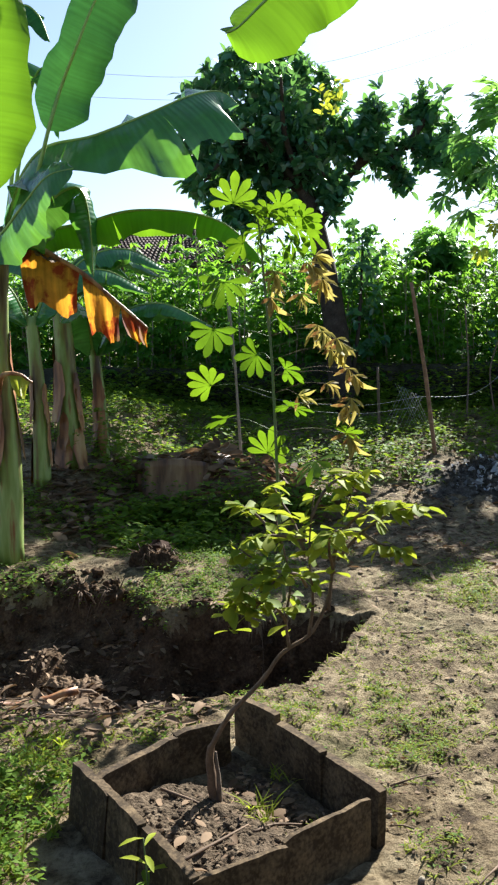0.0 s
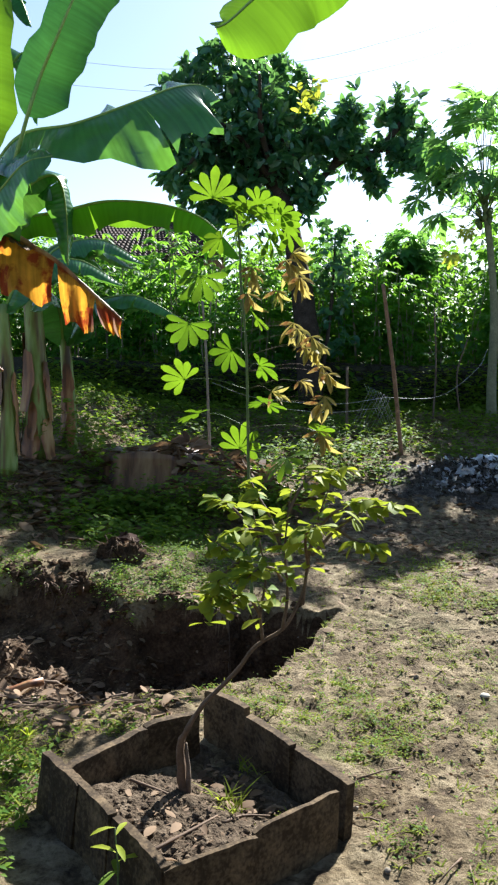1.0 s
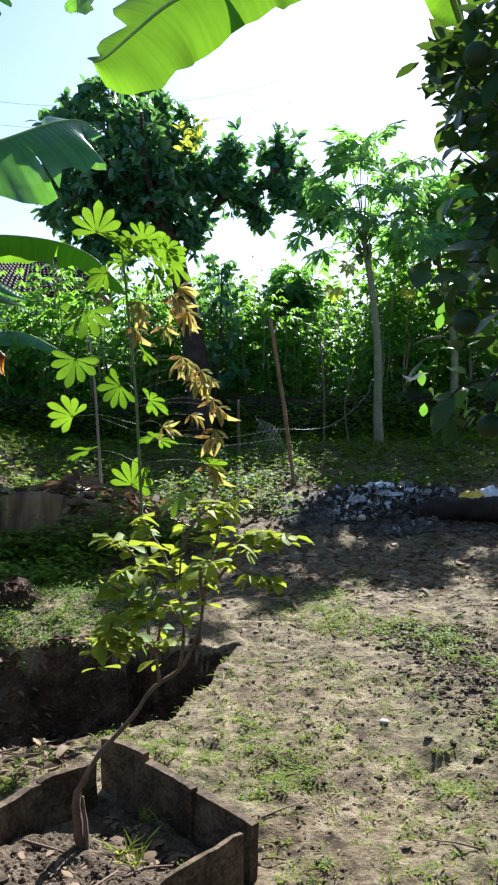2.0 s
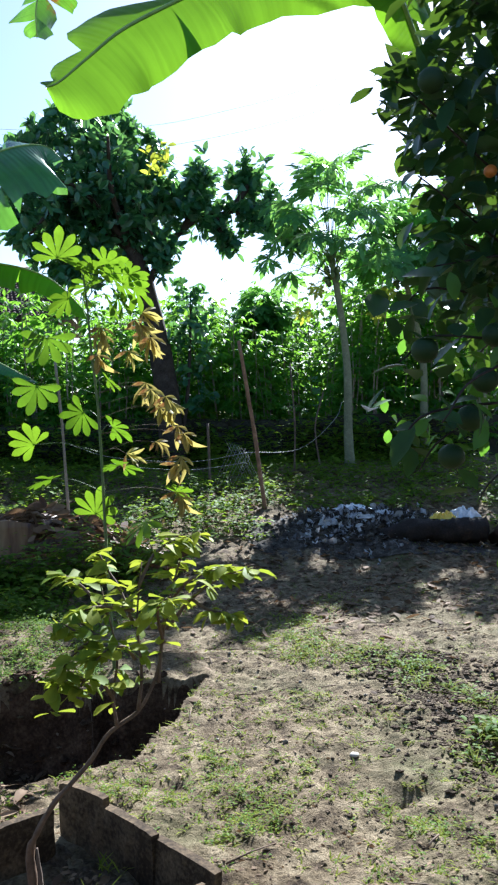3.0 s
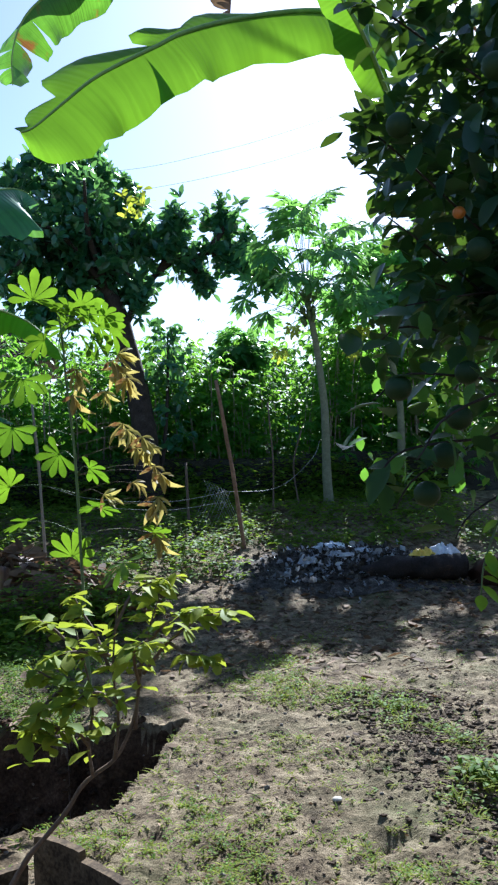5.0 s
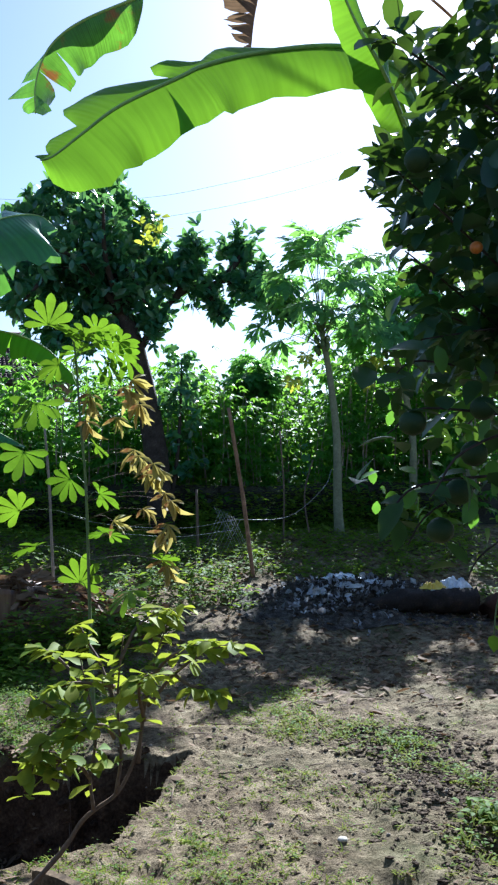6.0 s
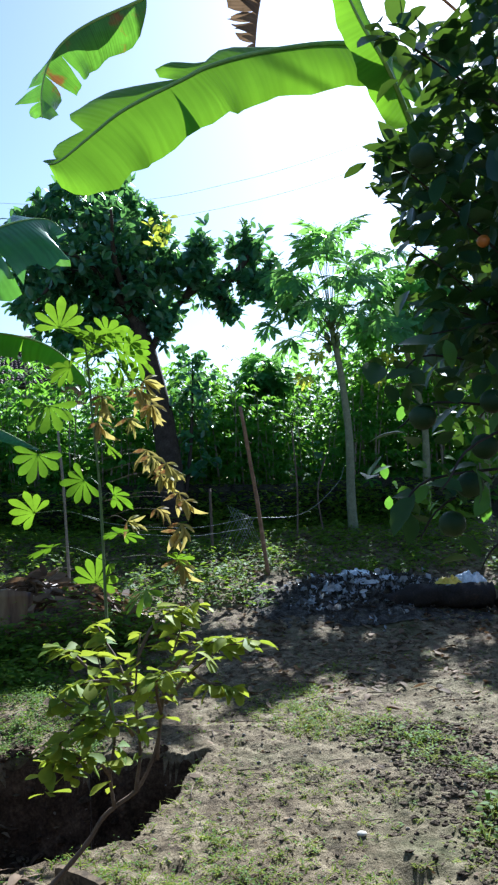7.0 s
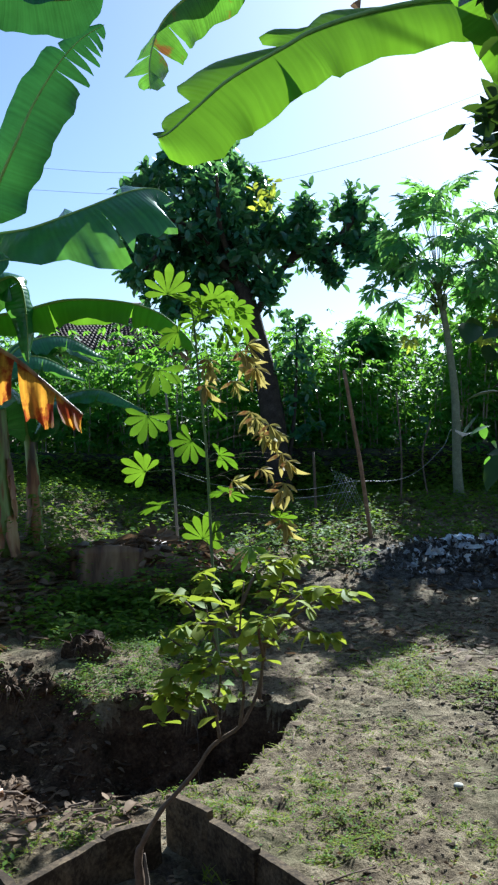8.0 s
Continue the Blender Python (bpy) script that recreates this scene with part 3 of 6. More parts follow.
def hanging_flags(parent, origin, ctrl, flags, seed, material, label):
    """A dead leaf: a bare bent midrib from which torn flags of blade hang straight down."""
    rng = random.Random(seed)
    mid = [p - Vector(origin) for p in spline(ctrl, 40)]
    mesh = Mesh()
    for s0, s1, drop, ruffle in flags:
        nx, nz = 12, 9
        start = len(mesh.v)
        ph = rng.uniform(0, 6)
        low = mid[min(40, int((s0 + s1) / 2 * 40))].z
        for i in range(nx + 1):
            s = s0 + (s1 - s0) * i / nx
            k = min(int(s * 40), 39)
            p = mid[k].lerp(mid[k + 1], s * 40 - k)
            for j in range(nz + 1):
                f = j / nz
                pinch = (s - (s0 + s1) / 2) * -0.25 * f
                end = drop + 0.6 * (p.z - low) + drop * 0.07 * math.sin(i * 0.8 + ph) + rng.uniform(-0.012, 0.012) * (j == nz)
                mesh.v.append((p.x + pinch + 0.04 * f * f, p.y + ruffle * f * math.sin(ph + i * 0.85) + 0.015 * math.sin(i * 2.7 + j) * f - 0.12 * f, p.z - end * f))
                mesh.uv.append((i * 0.03, f * drop))
        for i in range(nx):
            for j in range(nz):
                q = start + i * (nz + 1) + j
                mesh.f.append((q, q + 1, q + nz + 2, q + nz + 1))
    leaf = part("leaf", mesh, material, parent, label)
    r = Mesh()
    tube(r, mid, (0.026, 0.008), 7, rng, 0.15)
    part("midrib", r, DRY_SHEATH, leaf)


def v(*p):
    return Vector(p)


# ---- planter with its shrub ----
def build_planter():
    rng = random.Random(11)
    base = thing("planter_box", (-0.1, 2.65, 0), "low square planter of broken concrete slabs set on edge in earth", "planter")
    o = Vector((-0.1, 2.65))
    slabs = (
        ((-0.27, 2.935), (-0.50, 2.625), 0.195, 0.055, 0.0), ((-0.085, 3.06), (-0.275, 2.94), 0.2, 0.055, 0.0),
        ((-0.055, 3.19), (0.10, 3.025), 0.235, 0.05, 0.0), ((0.09, 3.05), (0.255, 2.80), 0.2, 0.055, 0.0),
        ((0.24, 2.83), (0.415, 2.565), 0.18, 0.055, 0.05), ((0.375, 2.52), (0.105, 2.29), 0.185, 0.028, 0.0),
        ((0.115, 2.275), (-0.135, 2.12), 0.18, 0.028, 0.0), ((-0.15, 2.11), (-0.33, 2.365), 0.19, 0.045, -0.1),
        ((-0.32, 2.345), (-0.485, 2.575), 0.2, 0.045, -0.08), ((-0.45, 2.50), (-0.61, 2.72), 0.2, 0.05, -0.12),
    )
    for a, b, top, thick, lean in slabs:
        m = Mesh()
        slab_block(m, Vector(a) - o, Vector(b) - o, -0.08, top, thick * 0.72, rng, lean)
        part("slab", m, CONCRETE, base, smooth=False)
    m = Mesh()
    soil_level = lambda x, y: 0.025 + 0.06 * float(smooth01(0.5 - (x * 0.9 + y) / 0.5))
    corners = [Vector(c) - o for c in ((-0.07, 3.13), (0.39, 2.55), (-0.14, 2.13), (-0.5, 2.6))]
    n = 70
    for i in range(n + 1):
        for j in range(n + 1):
            p = corners[0].lerp(corners[1], i / n).lerp(corners[3].lerp(corners[2], i / n), j / n)
            h = soil_level(p.x, p.y) + 0.05 * float(value_noise(p.x, p.y, 7)) + 0.024 * float(value_noise(p.x, p.y, 19)) + 0.014 * float(value_noise(p.x, p.y, 40)) + 0.007 * float(value_noise(p.x, p.y, 75))
            m.v.append((p.x, p.y, h))
    for i in range(n):
        for j in range(n):
            q = i * (n + 1) + j
            m.f.append((q, q + 1, q + n + 2, q + n + 1))
    part("soil", m, SOIL, base, "loose dark garden soil")
    clods = Mesh()
    for k in range(900):
        p = corners[0].lerp(corners[1], rng.random()).lerp(corners[3].lerp(corners[2], rng.random()), rng.uniform(0.1, 0.9))
        r = 0.002 + 0.01 * rng.random() ** 3
        lump(clods, (p.x * 0.94, p.y * 0.94, soil_level(p.x * 0.94, p.y * 0.94) + 0.05 * float(value_noise(p.x * 0.94, p.y * 0.94, 7)) + 0.025 * float(value_noise(p.x * 0.94, p.y * 0.94, 19))), (r, r * rng.uniform(0.7, 1.4), r * 0.7), rng, 4, 6, 0.35)
    tagged(part("clod", clods, SOIL, base), kind="stuff")
    fallen = Mesh()
    for k in range(190):
        p = corners[0].lerp(corners[1], rng.uniform(0.1, 1)).lerp(corners[3].lerp(corners[2], rng.uniform(0.1, 1)), rng.random() ** 1.5 * 0.9)
        a, l = rng.uniform(0, 6.28), rng.uniform(0.012, 0.03) + (0.04 if k % 6 == 0 else 0.0)
        blade(fallen, Vector((p.x * 0.9, p.y * 0.9, soil_level(p.x * 0.9, p.y * 0.9) + 0.02)), Vector((math.cos(a), math.sin(a), rng.uniform(-0.05, 0.25))), Vector((0, 0, 1)) + rand_dir(rng) * 0.5, l, l * 0.45, OVAL, rng.uniform(-0.4, 0.5), 0.2)
    tagged(part("fallen_leaf", fallen, LITTER, base, "grey dry leaves on the soil"), kind="stuff")
    for pts in (((-0.2, 2.3), (-0.08, 2.42), (0.0, 2.55)), ((-0.3, 2.75), (-0.18, 2.68), (-0.12, 2.62)), ((0.02, 2.5), (0.08, 2.58), (0.17, 2.6))):
        stick = Mesh()
        tube(stick, spline([(Vector(p) - o).to_3d() + Vector((0, 0, soil_level(p[0] - o.x, p[1] - o.y) + 0.022)) for p in pts], 6), (0.006, 0.003), 6)
        part("stick", stick, TWIG, base)


def leaf_mesh(name, length, width, shape, material, fold=0.25, droop=0.3):
    m = Mesh()
    blade(m, Vector((0, 0, 0)), Vector((1, 0, 0)), Vector((0, 0, 1)), length, width, shape, fold, droop)
    return m.data(name, material)


def place_leaf(name, data, parent, p, way, up, scale, label=""):
    """A leaf object whose own x axis runs along way, with its upper side to up."""
    t, s, n = frame_at(Vector(way), Vector(up))
    ob = new(name, data)
    ob.parent = parent
    rot = Matrix((t, -s, n)).transposed().to_4x4()
    ob.matrix_local = Matrix.Translation(p) @ rot @ Matrix.Scale(scale, 4)
    if label:
        ob["label"] = label
    return ob


def build_shrub():
    rng = random.Random(21)
    o = Vector((-0.11, 2.6, 0.08))
    base = thing("young_shrub", o, "young leaning fruit shrub with backlit green leaves in the planter", "shrub")
    trunk = [p - o for p in spline([(-0.117, 2.72, 0.04), (-0.125, 2.71, 0.15), (-0.128, 2.7, 0.24), (-0.105, 2.68, 0.3), (-0.07, 2.67, 0.365), (-0.035, 2.66, 0.415), (0.02, 2.66, 0.47), (0.06, 2.66, 0.515), (0.105, 2.66, 0.58), (0.14, 2.66, 0.61), (0.205, 2.68, 0.645), (0.25, 2.7, 0.71), (0.28, 2.72, 0.79), (0.285, 2.74, 0.87), (0.31, 2.75, 0.95)], 42)]
    m = Mesh()
    tube(m, trunk, [0.018 - 0.001 * i if i < 8 else 0.01 - 0.006 * i / 42 for i in range(43)], 9, rng, 0.2)
    part("trunk", m, TWIG, base)
    m = Mesh()
    tube(m, [p - o for p in spline([(-0.1, 2.72, 0.03), (-0.1, 2.7, 0.14), (-0.108, 2.69, 0.25)], 8)], (0.012, 0.004), 7, rng, 0.2)
    part("dead_stub", m, BARK, base, "short dead stub beside the stem")
    limbs = (
        [(0.14, 2.66, 0.61), (0.13, 2.66, 0.71), (0.145, 2.67, 0.83), (0.1, 2.7, 1.04)],
        [(0.205, 2.68, 0.645), (0.22, 2.7, 0.76), (0.21, 2.72, 0.91), (0.23, 2.76, 1.09)],
        [(0.27, 2.7, 0.72), (0.29, 2.74, 0.86), (0.33, 2.8, 1.0), (0.38, 2.86, 1.12)],
        [(0.30, 2.72, 0.88), (0.38, 2.72, 0.97), (0.48, 2.74, 1.03), (0.585, 2.76, 1.05)],
        [(0.12, 2.68, 0.84), (0.07, 2.68, 0.87), (0.02, 2.7, 0.9), (-0.03, 2.72, 0.93)],
        [(0.13, 2.66, 0.7), (0.09, 2.64, 0.76), (0.05, 2.62, 0.77), (0.01, 2.62, 0.72)],
        [(0.2, 2.7, 0.8), (0.17, 2.62, 0.86), (0.12, 2.58, 0.87), (0.08, 2.56, 0.84)],
        [(0.2, 2.72, 0.9), (0.16, 2.8, 1.0), (0.12, 2.86, 1.06), (0.1, 2.9, 1.1)],
        [(0.29, 2.72, 0.84), (0.27, 2.64, 0.93), (0.27, 2.58, 0.99), (0.3, 2.54, 1.02)],
        [(0.31, 2.75, 0.95), (0.36, 2.68, 1.03), (0.42, 2.62, 1.07), (0.47, 2.6, 1.08)],
        [(0.22, 2.74, 1.02), (0.27, 2.8, 1.1), (0.34, 2.84, 1.14), (0.42, 2.86, 1.15)],
    )
    kinds = [leaf_mesh("leaf", 0.08, 0.044, shape, SHRUB, f, d) for shape, f, d in ((OBOVATE, 0.2, 0.2), (OVAL, 0.4, 0.3), (OVAL, 0.15, 0.4), (OBOVATE, 0.3, 0.1))]
    limbs += ([(0.05, 2.62, 0.77), (0.0, 2.6, 0.8), (-0.02, 2.6, 0.78), (-0.05, 2.6, 0.7)], [(0.07, 2.68, 0.87), (0.03, 2.62, 0.86), (0.0, 2.58, 0.84), (-0.03, 2.56, 0.8)], [(0.2, 2.7, 0.95), (0.14, 2.62, 0.98), (0.08, 2.6, 0.99), (0.03, 2.6, 0.97)],
              [(0.38, 2.72, 0.97), (0.42, 2.66, 0.95), (0.46, 2.64, 0.94), (0.5, 2.62, 0.92)], [(0.12, 2.68, 0.95), (0.05, 2.74, 1.02), (0.0, 2.78, 1.05), (-0.02, 2.8, 1.04)])
    for limb in limbs:
        line = [p - o for p in spline(limb, 14)]
        m = Mesh()
        tube(m, line, (0.0065, 0.002), 6, rng, 0.1)
        part("branch", m, TWIG, base)
        for i in range(3, 15):
            if rng.random() < 0.95:
                p = line[i]
                for _ in range(1 if i < 6 else 2 if i < 9 else 3):
                    a = rng.uniform(0, 6.28)
                    way = Vector((math.cos(a), math.sin(a) * 0.8, rng.uniform(-0.4, 0.2)))
                    place_leaf("leaf", kinds[rng.randrange(4)], base, p + rand_dir(rng) * 0.012, way, (rng.uniform(-.4, .7), rng.uniform(-.6, .8), 1), rng.uniform(0.5, 1.0))
    m = Mesh()
    tube(m, [p - o for p in spline([(0.5, 2.74, 1.03), (0.58, 2.74, 1.02), (0.66, 2.75, 1.02)], 8)], (0.003, 0.002), 5)
    part("bare_twig", m, PALE_BARK, base, "bare pale twig end")


# ---- cassava that stands alone ----
def palmate(name, material, size, lobes, droop, seed, width=0.26, spread=2.5):
    rng = random.Random(seed)
    m = Mesh()
    for k in range(lobes):
        a = (k - (lobes - 1) / 2) * spread / (lobes - 1) * 1.05
        l = size * (1 - 0.16 * abs(k - (lobes - 1) / 2) / lobes * 2) * rng.uniform(0.88, 1.06)
        way = Vector((math.cos(a), math.sin(a), rng.uniform(-0.12, 0.1)))
        blade(m, Vector((0, 0, 0)), way, Vector((0, 0, 1)), l, l * width * rng.uniform(0.85, 1.15), OBOVATE, 0.12, droop * rng.uniform(0.6, 1.3))
    return m.data(name, material)


def withered(name, material, size, seed):
    """A wilted palmate leaf: narrow curled lobes that hang limp."""
    rng = random.Random(seed)
    m = Mesh()
    for k in range(6):
        a = (k - 2.5) * 0.22 + rng.uniform(-0.14, 0.14)
        l = size * rng.uniform(0.6, 1.1)
        way = Vector((math.cos(a) + 0.35, math.sin(a) * 0.9, rng.uniform(-0.4, 0.4)))
        blade(m, Vector((0, 0, 0)), way, rand_dir(rng, 0.6), l, l * rng.uniform(0.16, 0.34), LANCE, rng.uniform(0.2, 1.2), rng.uniform(-0.1, 0.6))
    for sg in (-1, 1):
        blade(m, Vector((0, 0, 0)), Vector((0.35, sg, 0.3)), Vector((0, 0, 1)), size * rng.uniform(0.5, 0.8), size * 0.17, LANCE, 0.4, 0.6)
    return m.data(name, material)


def build_cassava():
    rng = random.Random(31)
    # its foot stands just past the rim of the pit
    x0, y0 = 0.17, 5.15
    o = Vector((x0, y0, ground_z(x0, y0) - 0.02))
    base = thing("cassava_plant", o, "tall single cassava plant with green leaves and withered yellow ones", "plant")
    eye = Vector((0.083, 0.11, 1.506))

    def at(x, z, more=0.0):
        """Carries a place noted at 4.5 m ahead out to the plant's own distance."""
        p = Vector((x, 4.5, z))
        return eye + (p - eye) * ((y0 + more - eye.y) / (4.5 - eye.y)) - o

    stem = spline([Vector((0, 0, 0)), at(0.14, 0.6), at(0.13, 0.92), at(0.11, 1.55), at(0.08, 1.9), at(0.06, 2.2), at(0.04, 2.33)], 40)
    m = Mesh()
    tube(m, stem, (0.012, 0.005), 8, rng, 0.14)
    part("stem", m, GREEN_STEM, base)
    green = [palmate("leaf", CASSAVA, 0.185, 7, d, s, 0.31, 3.2) for s, d in ((1, 0.12), (2, 0.22), (3, 0.06), (4, 0.45))]
    dry = [withered("leaf", CASSAVA_DRY, 0.17, s) for s in (4, 5, 6, 7, 8)]

    def leaf(kind, hub, way, up, size, material):
        near = min(stem, key=lambda q: abs(q.z - (hub.z - 0.04)) + 0.2 * (q - hub).length)
        pet = Mesh()
        mid = near.lerp(hub, 0.55) + Vector((0, 0, 0.03))
        tube(pet, spline([near, mid, hub], 8), (0.0022, 0.0014) if material is CASSAVA else (0.0014, 0.001), 5)
        lf = place_leaf("leaf", kind, base, hub, way, up, size)
        part("petiole", pet, GREEN_STEM if material is CASSAVA else TWIG, base)
        return lf

    # big leaves that face the yard
    for x, z, wx, wz, size in ((-0.08, 2.38, 0.1, 1.0, 1.1), (-0.14, 1.97, -0.1, -1.0, 1.15), (-0.2, 1.72, -0.2, -1.0, 1.15), (-0.22, 1.42, -0.6, 0.5, 1.05), (0.03, 1.58, -0.6, -0.5, 0.95), (0.08, 1.05, 0.2, 0.9, 1.05)):
        leaf(green[rng.randrange(3)], at(x, z, rng.uniform(-0.12, 0.15)), (wx, -0.1, wz * 0.9), (rng.uniform(0.1, 0.5), 1.0, rng.uniform(0.2, 0.5)), size * 0.9, CASSAVA)
    # those seen edge on or from under
    for x, z, wx, wz, size in ((-0.14, 1.24, -0.6, 0.1, 0.95), (0.34, 1.0, -0.2, -0.2, 1.05), (0.23, 1.29, 0.8, 0.2, 0.75), (0.5, 1.15, 0.5, 0.5, 0.7), (0.03, 2.32, 0.2, 0.2, 0.85), (0.16, 2.35, 0.5, 0.3, 0.9), (0.25, 2.25, 0.8, 0.1, 0.9), (0.31, 2.22, 0.9, -0.2, 0.85),
                               (-0.03, 2.17, -0.8, -0.2, 0.9), (0.12, 2.06, 0.2, -0.7, 0.85), (0.18, 2.14, 0.4, -0.4, 0.8), (0.18, 1.5, 0.9, -0.2, 0.8), (0.09, 2.24, -0.4, 0.3, 0.8), (0.2, 2.28, 0.4, 0.5, 0.8), (0.1, 2.33, 0.1, 0.6, 0.75), (0.28, 2.3, 0.7, 0.3, 0.75), (0.22, 2.18, 0.6, -0.3, 0.75), (0.05, 2.2, -0.2, -0.5, 0.8), (0.2, 1.3, -0.4, 0.4, 0.6), (0.16, 1.75, 0.5, -0.4, 0.6)):
        leaf(green[rng.randrange(4)], at(x, z, rng.uniform(-0.15, 0.2)), (wx, -0.3, wz * 0.6 - 0.1), (rng.uniform(-0.1, 0.6), rng.uniform(0.4, 0.9), 0.9), size, CASSAVA)
    for x, z, wx, wz, size in ((0.31, 2.06, 0.5, -0.7, 0.95), (0.13, 2.02, 0.2, -1, 0.9), (0.36, 2.0, 0.1, -1, 1.0), (0.11, 1.88, 0.3, -1, 0.9), (0.36, 1.73, -0.1, -0.9, 1.0), (0.46, 1.66, 0.4, -0.9, 1.0),
                               (0.52, 1.5, 0.2, -1, 0.95), (0.53, 1.34, 0.0, -0.9, 1.0), (0.51, 1.15, 0.1, -0.8, 1.0), (0.25, 1.36, 0.7, -0.3, 0.9), (0.4, 1.42, 0.5, -0.5, 0.8), (0.35, 2.1, 0.8, -0.4, 0.9), (0.27, 1.9, 0.3, -1, 0.9), (0.43, 1.6, 0.2, -1, 0.8), (0.34, 2.02, -0.2, -1, 0.9), (0.39, 1.97, 0.3, -1, 1.0), (0.15, 1.98, -0.1, -1, 0.9), (0.38, 1.7, 0.2, -1, 1.0), (0.49, 1.62, -0.1, -1, 1.0), (0.55, 1.46, 0.5, -1, 0.9), (0.51, 1.3, -0.3, -1, 0.9), (0.53, 1.12, 0.3, -1, 0.9)):
        leaf(dry[rng.randrange(5)], at(x, z, rng.uniform(-0.15, 0.15)), (wx, -0.35, wz), (0.5, -1, 0.3), size * 0.9, CASSAVA_DRY)


# ---- bananas ----
def build_bananas():
    # the clump beside the pit
    o = Vector((-1.9, 6.0, ground_z(-1.9, 6.0) - 0.03))
    b = thing("banana_plant", o, "tall banana plant with torn green leaves and a dead one", "banana plant", "banana clump")
    pseudostem(b, [Vector((0.04, 0, 0)), Vector((0.08, 0, 0.8)), Vector((0.06, -0.02, 1.6)), Vector((0.12, -0.03, 2.45))], 0.125, 0.045, 1, 0.5)
    banana_leaf(b, o, [(-1.78, 5.95, 2.45), (-1.64, 5.9, 2.81), (-1.42, 5.8, 3.03), (-1.05, 5.7, 3.08), (-0.69, 5.7, 3.21), (-0.39, 5.8, 3.36), (-0.2, 5.9, 3.41), (-0.08, 5.9, 3.32)], 0.36, (0, 0.2, 1), -0.45, 1.0, (0.36, 0.6), 4, BANANA, label="broad glossy leaf arching out over the pit", back=1.3, taper=0.3, ragged=0.12, wide=0.008, ripple=2.4)
    banana_leaf(b, o, [(-1.75, 6.0, 2.45), (-1.47, 5.7, 2.76), (-1.32, 5.6, 3.12), (-1.24, 5.6, 3.35), (-1.1, 5.5, 3.58), (-0.98, 5.5, 3.84), (-0.82, 5.5, 4.1), (-0.66, 5.5, 4.28), (-0.5, 5.5, 4.38)], 0.17, (0.3, -1, 0.3), 0.1, 0.2, (0.74, 0.79, 0.83, 0.87, 0.91, 0.95, -0.8), 5, BANANA_DEEP, back=1.45, bare=0.22, taper=0.22, ragged=0.2, wide=0.02, label="upright green leaf torn to strips at its end")
    banana_leaf(b, o, [(-1.78, 6.05, 2.4), (-1.72, 6.1, 2.48), (-1.54, 6.2, 2.55), (-1.24, 6.2, 2.6), (-0.9, 6.2, 2.68), (-0.49, 6.2, 2.66), (-0.2, 6.1, 2.55), (-0.01, 6.05, 2.37), (0.08, 6.0, 2.25)], 0.2, (0, 0.1, 1), 0.5, 1.15, (0.45, 0.66), 6, BANANA_YOUNG, label="long drooping leaf with torn glossy edge", ripple=2.2)
    banana_leaf(b, o, [(-1.78, 5.9, 2.35), (-1.68, 5.6, 2.41), (-1.59, 5.5, 2.47), (-1.44, 5.4, 2.6), (-1.27, 5.3, 2.73), (-1.1, 5.28, 2.77)], 0.3, (0.2, -0.7, 0.7), 0.05, 0.15, (0.6,), 31, BANANA, taper=0.45, label="short broad green leaf")
    banana_leaf(b, o, [(-1.78, 6.0, 2.45), (-1.68, 5.95, 2.95), (-1.64, 5.9, 3.35), (-1.58, 5.8, 3.72), (-1.5, 5.7, 3.92), (-1.38, 5.65, 3.85), (-1.3, 5.62, 3.66)], 0.2, (0.5, -0.5, 0.7), 0.5, 0.6, (0.6, 0.75, -0.7), 32, BANANA_DEEP, bare=0.25, ragged=0.3)
    banana_leaf(b, o, [(-1.78, 6.1, 2.45), (-1.7, 6.1, 2.9), (-1.61, 6.1, 3.34), (-1.52, 6.05, 3.6), (-1.42, 6.0, 3.62), (-1.36, 6.0, 3.4), (-1.36, 6.0, 3.15)], 0.17, (0.6, -0.4, 0.6), 0.6, 0.7, (0.6, -0.75), 33, BANANA, bare=0.3, ragged=0.3)
    hanging_flags(b, o, [(-1.82, 5.95, 2.3), (-1.75, 5.85, 2.44), (-1.52, 5.8, 2.38), (-1.2, 5.8, 2.2), (-1.0, 5.8, 2.03), (-0.84, 5.8, 1.89), (-0.74, 5.8, 1.8)], ((0.12, 0.26, 0.16, 0.03), (0.27, 0.5, 0.4, 0.05), (0.51, 0.74, 0.34, 0.05), (0.74, 1.0, 0.18, 0.05)), 7, BANANA_DRY, "dead orange-brown leaf hanging in torn flags")
    hanging_flags(b, o, [(-1.82, 5.95, 2.3), (-1.6, 5.86, 2.42), (-1.45, 5.84, 2.36), (-1.3, 5.84, 2.27)], ((0.35, 0.95, 0.09, 0.03),), 71, BANANA_SPENT, "curled brown edge of a dead leaf")
    banana_leaf(b, o, [(-1.8, 5.9, 2.4), (-2.15, 5.6, 3.4), (-1.75, 5.2, 4.2), (-1.2, 5.0, 4.33), (-0.9, 5.0, 4.27), (-0.62, 5.0, 4.27), (-0.45, 5.0, 4.33)], 0.2, (0, 0.3, 1), 0.4, 0.5, (0.6,), 24, BANANA_DEEP, bare=0.3, taper=0.2)
    banana_leaf(b, o, [(-1.78, 6.0, 2.4), (-1.56, 6.0, 2.63), (-1.35, 6.1, 2.82), (-1.23, 6.1, 2.8), (-1.18, 6.1, 2.56), (-1.17, 6.1, 2.2)], 0.2, (0.5, -0.6, 0.6), 0.3, 0.5, (0.6,), 18, BANANA)
    hanging_flags(b, o, [(-1.86, 5.95, 1.3), (-1.8, 5.85, 1.48), (-1.68, 5.85, 1.5), (-1.58, 5.85, 1.44)], ((0.5, 0.97, 0.16, 0.03),), 20, YELLOWED, "small withered yellow leaf")
